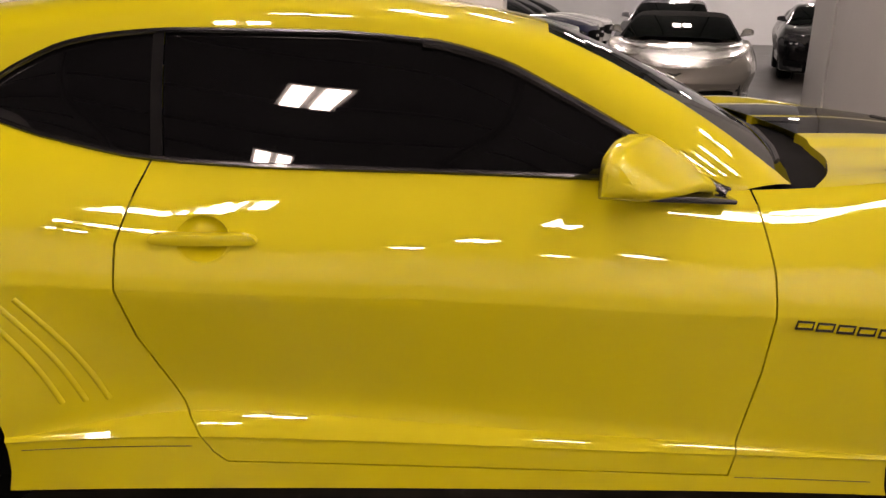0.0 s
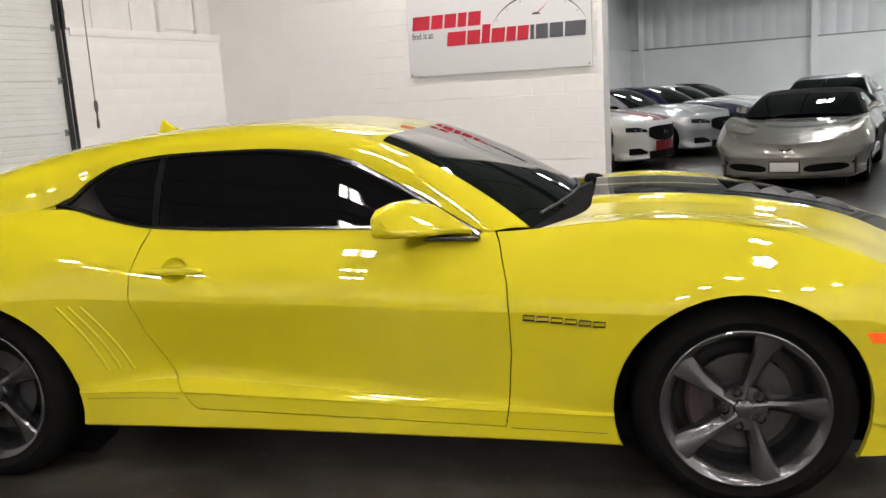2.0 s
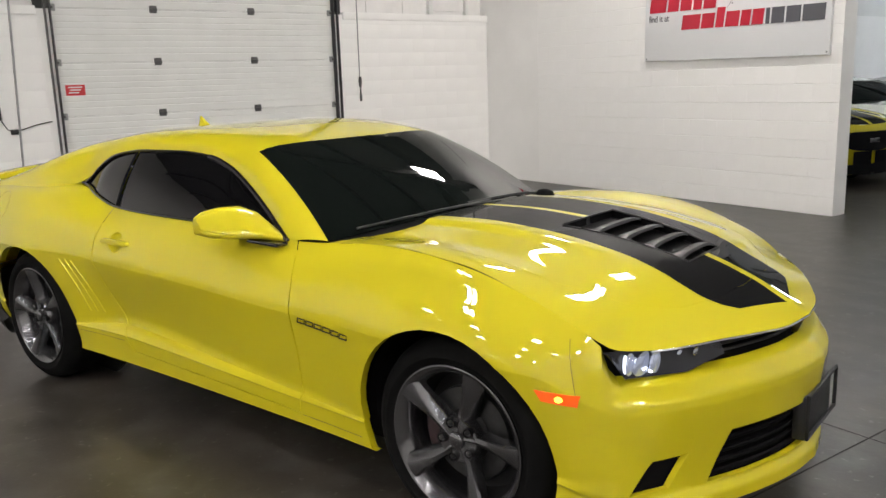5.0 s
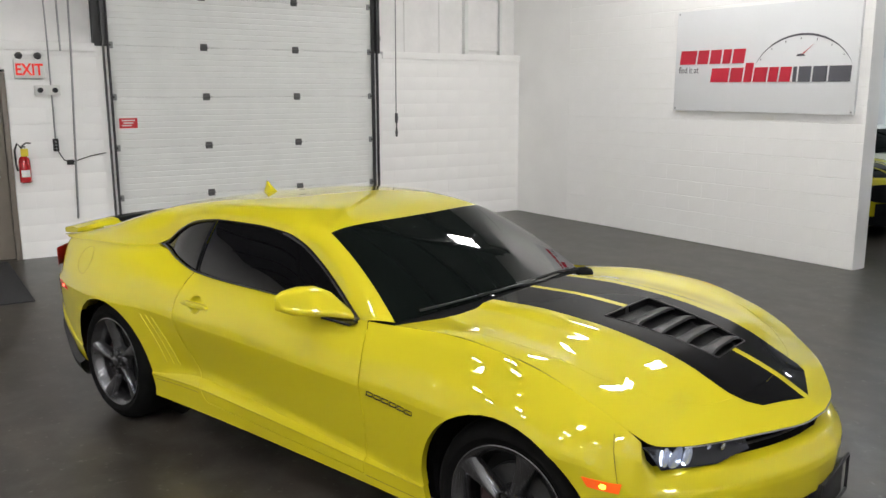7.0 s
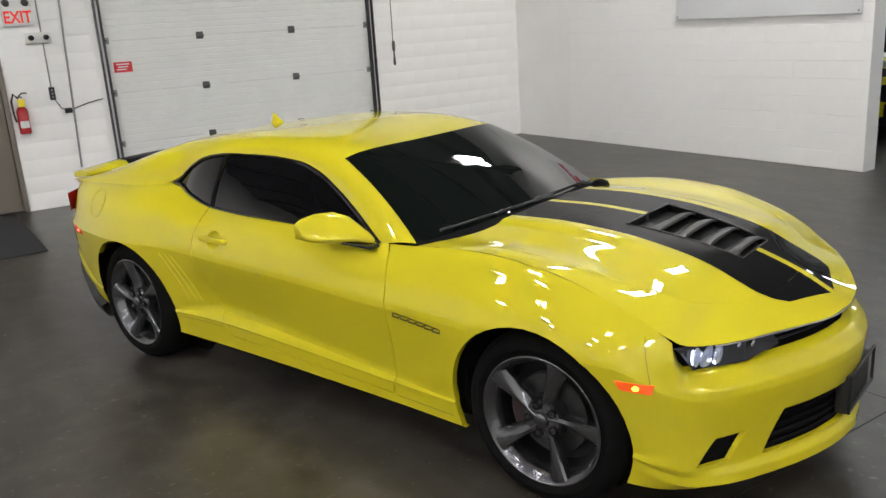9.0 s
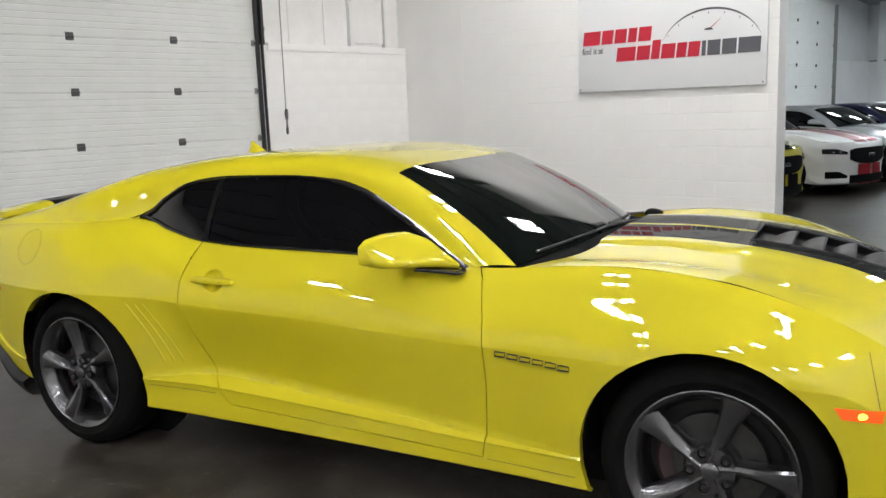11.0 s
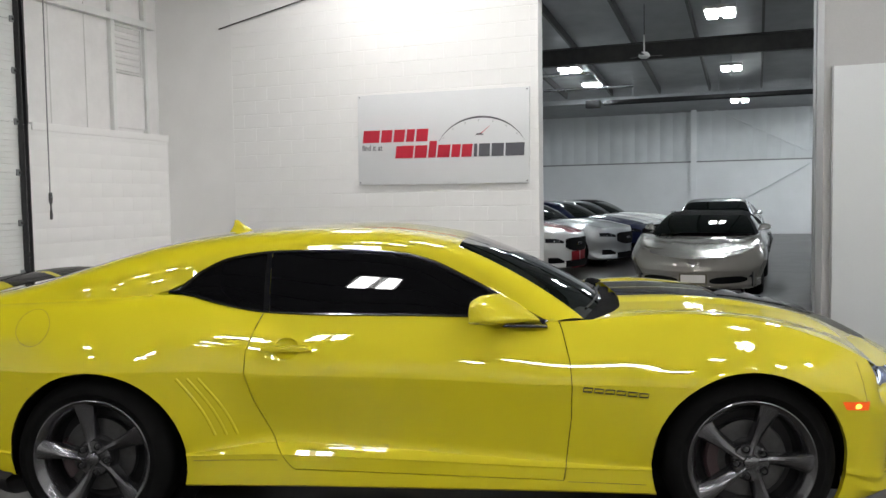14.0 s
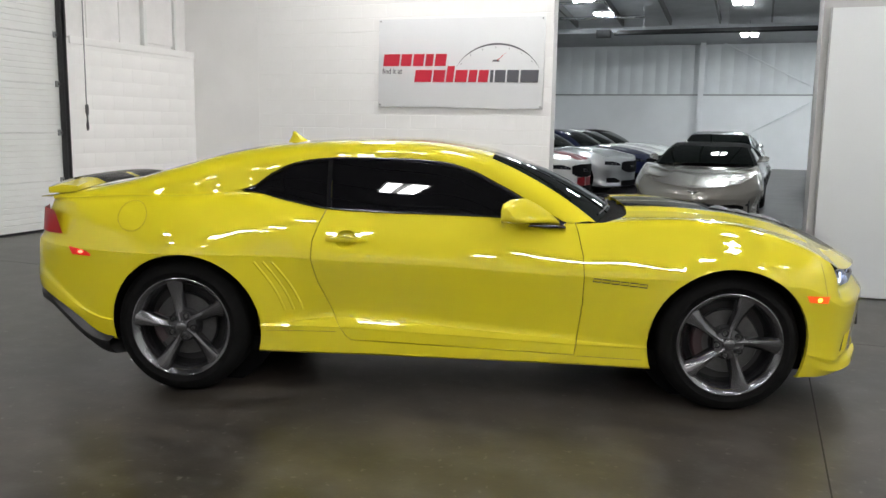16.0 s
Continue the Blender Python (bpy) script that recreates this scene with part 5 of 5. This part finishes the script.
for y in (10.6, 17.4, 24.0):
    z = zr(y) - .22
    deep = .42 if y < 20 else .15
    bm = box(XW, y - .10, z - .02, HX, y + .10, z)
    box(XW, y - .012, z - deep, HX, y + .012, z - .02, bm=bm)
    box(XW, y - .10, z - deep - .02, HX, y + .10, z - deep, bm=bm)
    solid("roof_beam", bm, M["beam" if y < 20 else "deck"], "steel roof beam across the hall", "beam", "structure")
ht = thing("tube_heater", pose(.55, 21.9, 4.40), "black radiant tube heater hung under the hall roof", "heater")
part("tube", tube([(-3.4, 0, 0), (6, 0, 0)], .055, 10), M["black"], ht)
part("reflector", grid([[(x, a, b) for a, b in ((-.16, -.02), (-.10, .09), (.10, .09), (.16, -.02))] for x in (-3.3, 6)]), M["black"], ht)
part("burner_box", box(-3.95, -.12, -.12, -3.5, .12, .12, .02), M["black"], ht)
for x in (-2.5, 0, 2.5, 5):
    part("hanger", tube([(x, 0, .08), (x, 0, zr(21.9) - 4.42)], .006, 5), M["galv"], ht)
for y, x0, x1, dz in ((18.5, XW, -2.6, .62), (21.0, XW, -1.8, .50)):
    pp = thing("ceiling_pipe", pose(0, y, zr(y) - dz), "shiny steel pipe hung under the hall ceiling", "pipe", "hall pipes")
    part("pipe", tube([(x0, 0, 0), (x1, 0, 0)], .045, 12), M["chrome"], pp)
    for x in np.arange(x0 + .6, x1, 1.55):
        part("hanger", tube([(x, 0, .04), (x, 0, dz)], .005, 5), M["galv"], pp)
fan = thing("ceiling_fan", pose(-.75, 15.0, zr(15.0)), "white ceiling fan on a short rod", "fan")
part("rod", tube([(0, 0, 0), (0, 0, -.70)], .010, 8), M["black"], fan, "dark upper rod")
part("rod", tube([(0, 0, -.68), (0, 0, -1.08)], .016, 8), M["white"], fan)
part("motor", lathe([(0, -1.05), (.06, -1.06), (.12, -1.11), (.13, -1.16), (.08, -1.20), (0, -1.21)], 20, "z"), M["white"], fan)
for i in range(3):
    part("blade", box(.10, -.04, -1.142, .42, .04, -1.13, .004, m=Matrix.Rotation(i * math.tau / 3 + .4, 4, "Z")), M["beam"], fan)


# ---- lamps ----
def lamp(name, x, y, z, glow, label, group, top):
    """A high-bay lamp: two square diffusers in a housing, hung on a rod."""
    l = thing(name, pose(x, y, z), label, "ceiling lamp", group)
    part("housing", box(-.30, -.38, .02, .30, .38, .10, .012), M["lampbody"], l)
    for s in (-1, 1):
        part("diffuser", box(s * .155 - .10, -.34, -.03, s * .155 + .10, .34, .018, .008), M[glow], l, "bright square diffuser")
    part("rod", tube([(0, 0, .10), (0, 0, top - z)], .012, 6), M["galv"], l)
    return l


for x in (-3.1, .1, 4.2, 7.6):
    for y in (-13.2, -9.6, -6.3, -3.3, 0.4, 4.4):
        if (x > 1.9 and y > 2) or (x < -3 and -7 < y < 1):
            continue
        lamp("room_lamp", x, y + (.5 if x < -3 and y > 4 else 0), 5.25, "lamproom", "white high-bay lamp with two square diffusers", "room lamps", H)
# x 5.1, x 9.2 and (-3.2, 10.4) are added out of view to brighten the hall
for x, y in ((.95, 12.9), (.95, 20.3), (-3.2, 10.4), (-3.2, 18.6), (-3.2, 21.9), (5.1, 9.6), (5.1, 16.6), (5.1, 21.4), (1.1, 24.5), (5.1, 25.8), (9.2, 12.9), (9.2, 20.3)):
    lamp("hall_lamp", x, y, 5.0 if y < 24 else 4.55, "lamphall", "white high-bay lamp with two square diffusers", "hall lamps", zr(y))
# beams under the room's ceiling
for y in np.arange(-14.8, 6.2, 1.55):
    solid("purlin", box(XW, y - .03, H - .20, XE, y + .03, H), M["beam"], "dark steel purlin under the room ceiling", "purlin", "structure")
for x in (-3.0, 2.4):
    bm = box(x - .10, YS, H - .24, x + .10, YN if x < 0 else OY, H - .22)
    box(x - .012, YS, H - .60, x + .012, YN if x < 0 else OY, H - .24, bm=bm)
    box(x - .10, YS, H - .62, x + .10, YN if x < 0 else OY, H - .60, bm=bm)
    solid("roof_beam", bm, M["beam"], "dark steel beam under the room ceiling", "beam", "structure")


# ---- things on the walls ----
def sectional_door(y0, y1, x, m, label, hall=False, rows=7):
    """A sectional overhead door: ribbed sections, hinges, tracks and rollers."""
    d = thing("overhead_door", m, label, "overhead door")
    sec = .632
    for i in range(rows):
        z0 = .02 + i * sec
        prof = [(.007, 0), (.012, .004), (.012, .03)]
        zz = .04
        while zz < sec - .05:
            prof += [(.012, zz), (.012, zz + .052), (.007, zz + .056), (.007, zz + .062), (.012, zz + .066)]
            zz += .074
        prof += [(.012, sec - .005), (.007, sec - .001)]
        bm = grid([[(x + a, y, z0 + b) for a, b in prof] for y in (y0, y1)])
        part("section", bm, M["doorpanel"], d, "white ribbed steel section", sharp=20)
        if i:
            for f in (.325, .675):
                y = y0 + (y1 - y0) * f
                h = part("hinge", box(x + .010, y - .045, z0 - .045, x + .026, y + .045, z0 + .045, .004), M["hinge"], d)
                part("hinge_pin", tube([(x + .026, y - .05, z0), (x + .026, y + .05, z0)], .010, 6), M["hinge"], h)
            for y, s in ((y0 + .03, -1), (y1 - .03, 1)):
                h = part("edge_hinge", box(x + .010, y - .03, z0 - .04, x + .03, y + .03, z0 + .04, .004), M["galv"], d)
                part("roller", tube([(x + .035, y, z0), (x + .035, y + s * .10, z0)], .014, 8), M["hinge"], h)
    top = rows * sec
    for y, s in ((y0, -1), (y1, 1)):
        prof = [(x + .005, 0), (x + .10, 0), (x + .10, s * .012), (x + .02, s * .012), (x + .02, s * .055), (x + .10, s * .055), (x + .10, s * .075), (x + .005, s * .075)]
        bm = prism([(a, y + b) for a, b in prof], .01, top, "z")
        part("track", bm, M["galv" if hall else "track" if s > 0 else "hinge"], d, "steel door track")
        part("seal", box(x - .02, y + s * .075 - (.10 if s < 0 else 0), .01, x + .05, y + s * .075 + (.06 if s > 0 else 0), top, .006), M["galv" if hall else "black"], d, "rubber seal along the track")
        for z in np.arange(.5, top, .75):
            part("track_bracket", box(x - .01, y + s * .06, z - .03, x + .03, y + s * .16, z + .03, .004), M["galv"], d)
    part("bottom_seal", box(x - .01, y0, .0, x + .02, y1, .03, .006), M["black"], d, "black bottom seal")
    return d


od = sectional_door(DOOR0, DOOR1, XW - .06, Matrix.Identity(4), "closed white sectional overhead door with steel tracks")
lb = part("warning_label", box(XW - .048, .12, 1.53, XW - .044, .34, 1.655), M["redlabel"], od, "red warning label")
for i, (a, b) in enumerate(((.15, .31), (.17, .29), (.15, .27))):
    part("label_bar", box(XW - .045, a, 1.62 - i * .032, XW - .042, b, 1.635 - i * .032), M["white"], lb)
sectional_door(20.6, 24.9, XW + .05, Matrix.Identity(4), "closed white sectional overhead door in the hall", hall=True, rows=7)

# taupe exit door with frame
ed = thing("exit_door", pose(XW, 0, 0), "closed taupe steel exit door with lever handle", "door")
part("leaf", box(-.10, EXIT0 + .005, .01, -.055, EXIT1 - .005, 2.15, .004), M["taupe"], ed)
for nm, b in (("frame", (-.12, EXIT1, 0, .012, EXIT1 + .055, 2.21)), ("frame", (-.12, EXIT0 - .055, 0, .012, EXIT0, 2.21)), ("frame", (-.12, EXIT0, 2.155, .012, EXIT1, 2.21))):
    part(nm, box(*b, .004), M["taupe"], ed)
for z in (.3, 1.1, 1.95):
    part("hinge", box(-.058, EXIT0 - .01, z - .05, -.045, EXIT0 + .02, z + .05, .002), M["galv"], ed)
part("lever", tube([(-.055, EXIT1 - .09, 1.0), (-.0, EXIT1 - .09, 1.0), (.0, EXIT1 - .21, 1.0)], .011, 8), M["galv"], ed, "steel lever handle")
part("closer", box(-.05, EXIT1 - .55, 2.05, .0, EXIT1 - .25, 2.11, .008), M["galv"], ed, "door closer")
part("door_plate", box(-.054, EXIT1 - .25, 1.86, -.050, EXIT1 - .10, 1.90), M["white"], ed)

ex = thing("exit_sign", pose(XW + .035, -.855, 2.26), "white exit sign box with red letters and two lamps", "exit sign")
part("box", box(-.03, -.16, -.12, .03, .16, .10, .008), M["white"], ex)
bm, a, b = text_mesh("EXIT", .185, .003, squash=.78, bold=.004)
bmesh.ops.transform(bm, matrix=pose(.032, 0, -.085, 90, 0, 90) @ Matrix.Translation((-(a + b) / 2, 0, 0)), verts=bm.verts)
part("letters", bm, M["exitred"], ex, "red letters")
for s in (-1, 1):
    part("lamp_head", lathe([(0, .05), (.03, .045), (.042, .0), (.02, -.04)], 16, "x"), M["hinge"], ex).matrix_basis = pose(.01, s * .10, .135, 0, 20, 0)
em = thing("emergency_light", pose(XW + .03, -.68, 2.0), "small white emergency light box", "emergency light")
part("box", box(-.03, -.14, -.06, .03, .14, .06, .012), M["white"], em)
for s in (-1, 1):
    part("lamp", lathe([(0, .05), (.03, .045), (.034, 0)], 16, "x"), M["lens"], em).matrix_basis = pose(.02, s * .08, .0)

fe = thing("fire_extinguisher", pose(XW + .10, -1.005, .93), "red fire extinguisher with a yellow tag on the wall", "fire extinguisher")
part("cylinder", lathe([(0, 0), (.055, 0), (.064, .01), (.064, .24), (.055, .285), (.028, .315), (.022, .37)], 24, "z"), M["extred"], fe, "red cylinder")
part("valve", box(-.025, -.022, .36, .03, .022, .43, .006), M["hinge"], fe)
part("gauge", lathe([(0, .012), (.016, .010), (.018, 0)], 14, "x"), M["white"], fe, "round pressure gauge").matrix_basis = pose(.03, 0, .395)
part("grip", tube([(0, -.01, .43), (.02, .03, .465), (.03, .08, .46)], .009, 6), M["hinge"], fe)
part("hose", tube([(0, -.02, .41), (.0, -.06, .46), (0, -.092, .38), (.0, -.088, .22), (.0, -.075, .14)], .011, 8), M["black"], fe)
part("tag", box(.045, -.035, .31, .05, .045, .40, .002), M["tagyellow"], fe, "yellow inspection tag")
part("label", lathe([(.0655, .07), (.0655, .15)], 10, "z", -45, 45), M["white"], fe)

# chains, cords and switches
cable = lambda nm, pts, r, mt, lab, cat: solid(nm, tube(pts, r, 7), M[mt], lab, cat)
cable("door_chain", [(XW + .12, -.36, 4.6), (XW + .12, -.40, 2.5), (XW + .06, -.44, 1.14), (XW + .03, -.46, .45)], .012, "galv", "grey hoist chain hanging by the door", "chain")
cable("power_cord", [(XW + .02, -.66, 4.5), (XW + .02, -.635, 2.6), (XW + .03, -.64, 1.42)], .009, "galv", "grey cord hanging from above", "cord")
cable("conduit", [(XW + .012, -.50, 2.46), (XW + .012, -.50, 4.5)], .012, "galv", "thin grey conduit on the wall", "conduit")
cable("control_cable", [(XW + .03, -.62, 1.28), (XW + .02, -.56, 1.17), (XW + .02, -.48, 1.14), (XW + .02, -.25, 1.21), (XW + .02, -.08, 1.24)], .006, "black", "thin black cable along the wall", "cable")
sw = thing("door_switch", pose(XW + .03, -.64, 1.355), "black hanging door control box", "switch")
part("case", box(-.025, -.03, -.075, .03, .03, .075, .008), M["black"], sw)
for z in (-.04, 0, .04):
    part("button", lathe([(0, .008), (.010, .006), (.011, 0)], 12, "x"), M["galv"], sw).matrix_basis = pose(.03, 0, z)
solid("junction_box", box(XW - .004, -.53, 1.11, XW + .03, -.45, 1.17, .006), M["black"], "small black junction box", "junction box")
pc = thing("pull_cord", pose(XW + .06, 4.07, 0), "grey pull cord with a handle hanging by the door track", "cord")
part("cord", tube([(0, .02, 4.8), (0, 0, 2.6), (.0, -.005, 1.66)], .008, 6), M["galv"], pc)
part("handle", lathe([(0, 1.67), (.02, 1.66), (.026, 1.60), (.022, 1.54), (.010, 1.50), (.012, 1.44), (.02, 1.38), (.016, 1.32), (0, 1.31)], 12, "z"), M["hinge"], pc)
solid("wall_conduit", tube([(-5.93, YN - .03, 4.10), (-4.2, YN - .03, 4.44)], .010, 6), M["hinge"], "dark pipe running up across the wall", "pipe")
solid("door_mat", box(-6.86, -2.75, .0, -4.62, -1.28, .012, .004), M["rubbermat"], "dark rectangular entrance mat on the concrete floor", "mat")


# ---- sign ----
sg = thing("wall_sign", pose(-3.64, YN - .036, 1.72, 0, .5, 0), "large white sign board with red and grey lettering", "sign")
part("board", box(0, -.006, 0, 2.49, .034, 1.25, .003), M["signwhite"], sg, "white sign board")


def word(spans, z0, z1, material, lean=.12, tall=()):
    """Plain slanted blocks, one for each letter."""
    for i, (a, b) in enumerate(spans):
        t = z1 + (.055 if i in tall else 0)
        bm = prism([(a, z0), (b, z0), (b + lean * (t - z0), t), (a + lean * (t - z0), t)], -.013, -.006, "y", .0)
        part("letter_block", bm, M[material], sg)


def spread(x0, x1, widths, gap):
    u = (x1 - x0 - gap * (len(widths) - 1)) / sum(widths)
    out, x = [], x0
    for w in widths:
        out.append((x, x + w * u))
        x += w * u + gap
    return out


word(spread(.075, 1.055, (1.55, 1, 1, .72, 1.05), .030), .585, .755, "signred")
word(spread(.575, 1.69, (1.55, 1.05, .65, 1.05, .72, .85), .026), .36, .53, "signred", tall=(2,))
word(spread(1.725, 2.42, (.28, .95, 1.05, 1.6), .026), .36, .53, "signgrey", lean=.04)
bm, a, b = text_mesh("find it at", .115, .002, squash=.82)
bmesh.ops.transform(bm, matrix=pose(.065, -.010, .475, 90, 0, 0), verts=bm.verts)
part("letters", bm, M["signgrey"], sg, "small dark grey words")
arc = []
for t in np.linspace(0, 1, 24):
    a = radians(155 - 132 * t)
    arc.append((1.82 + .66 * math.cos(a), .34 + .545 * math.sin(a), .004 + .020 * math.sin(math.pi * t) ** .8))
bm = grid([[(x, -.009, z - w / 2), (x, -.009, z + w / 2)] for x, z, w in arc])
part("dial_arc", bm, M["signgrey"], sg, "thin grey dial arc")
for x, z, w in arc[2:-1:3]:
    part("dial_tick", box(x - .004, -.011, z - .055, x + .004, -.008, z - .035), M["signgrey"], sg)
part("needle", prism([(1.80, .650), (1.96, .775), (1.84, .668)], -.012, -.008, "y"), M["signred"], sg, "red dial needle")
part("dial_hub", prism([(1.75, .645), (1.77, .668), (1.82, .672), (1.86, .655), (1.86, .645)], -.012, -.008, "y"), M["signgrey"], sg)
for x, z in ((.03, 1.22), (2.46, 1.22), (.03, .03), (2.46, .03)):
    k = lathe([(0, .004), (.010, .003), (.012, 0)], 10, "y")
    bmesh.ops.transform(k, matrix=pose(x, -.006, z, 180, 0, 0) @ pose(0, 0, 0), verts=k.verts)
    part("screw", k, M["galv"], sg)


# ---- blocks of the walls ----
def block_mesh(w, h, axis, d):
    """The face of one painted block, a few millimetres proud with slanted edges."""
    bm = bmesh.new()
    ex, lo_e, hi_e = .0006, .009, .0025
    c = [(0, 0), (w, 0), (w, h), (0, h)]
    i = [(ex, lo_e), (w - ex, lo_e), (w - ex, h - hi_e), (ex, h - hi_e)]
    P = (lambda a, b, o: (a, -o, b)) if axis == "y" else (lambda a, b, o: (o, a, b))
    lo = [bm.verts.new(P(a, b, 0)) for a, b in c]
    hi = [bm.verts.new(P(a, b, d)) for a, b in i]
    bm.faces.new(hi)
    for k in range(4):
        bm.faces.new((lo[k], lo[(k + 1) % 4], hi[(k + 1) % 4], hi[k]))
    bmesh.ops.recalc_face_normals(bm, faces=bm.faces)
    return mesh_of(bm, M["block"], 20)


def lay(parent, axis, a0, a1, z0, z1, fixed, limit, d=.005):
    """Running bond between a0 and a1; blocks above the limit are joined."""
    cache, rest, rows = {}, bmesh.new(), []
    z, r = z0, 0
    while z < z1 - .05:
        h = min(.2, z1 - z)
        a = a0 - (.2 if r % 2 else 0)
        while a < a1 - .02:
            s, e = max(a, a0), min(a + .4, a1)
            if e - s > .03:
                key = (round(e - s, 3), round(h, 3))
                if key not in cache:
                    cache[key] = block_mesh(e - s - .0003, h - .001, axis, d)
                loc = (s, fixed, z) if axis == "y" else (fixed, s, z)
                if z < limit:
                    ob = new("block", cache[key])
                    ob.parent = parent
                    ob.location = loc
                else:
                    k = bmesh.new()
                    k.from_mesh(cache[key])
                    bmesh.ops.translate(k, verts=k.verts, vec=loc)
                    merge(rest, k)
            a += .4
        z += .2
        r += 1
    if len(rest.verts):
        o = part("upper_blocks", rest, M["block"], parent, "joined painted blocks higher up the wall", 20)
        tagged(o, kind="stuff")


lay(wall_n, "y", -5.74, XEND, 0, H, YN + .006, 4.3, .0045)
lay(wall_w, "x", DOOR1 + .14, YN, 0, LEDGE - .10, XW - .006, 9, .0008)
lay(wall_w, "x", EXIT1 + .06, DOOR0 - .14, 0, LEDGE - .10, XW - .006, 9, .0008)
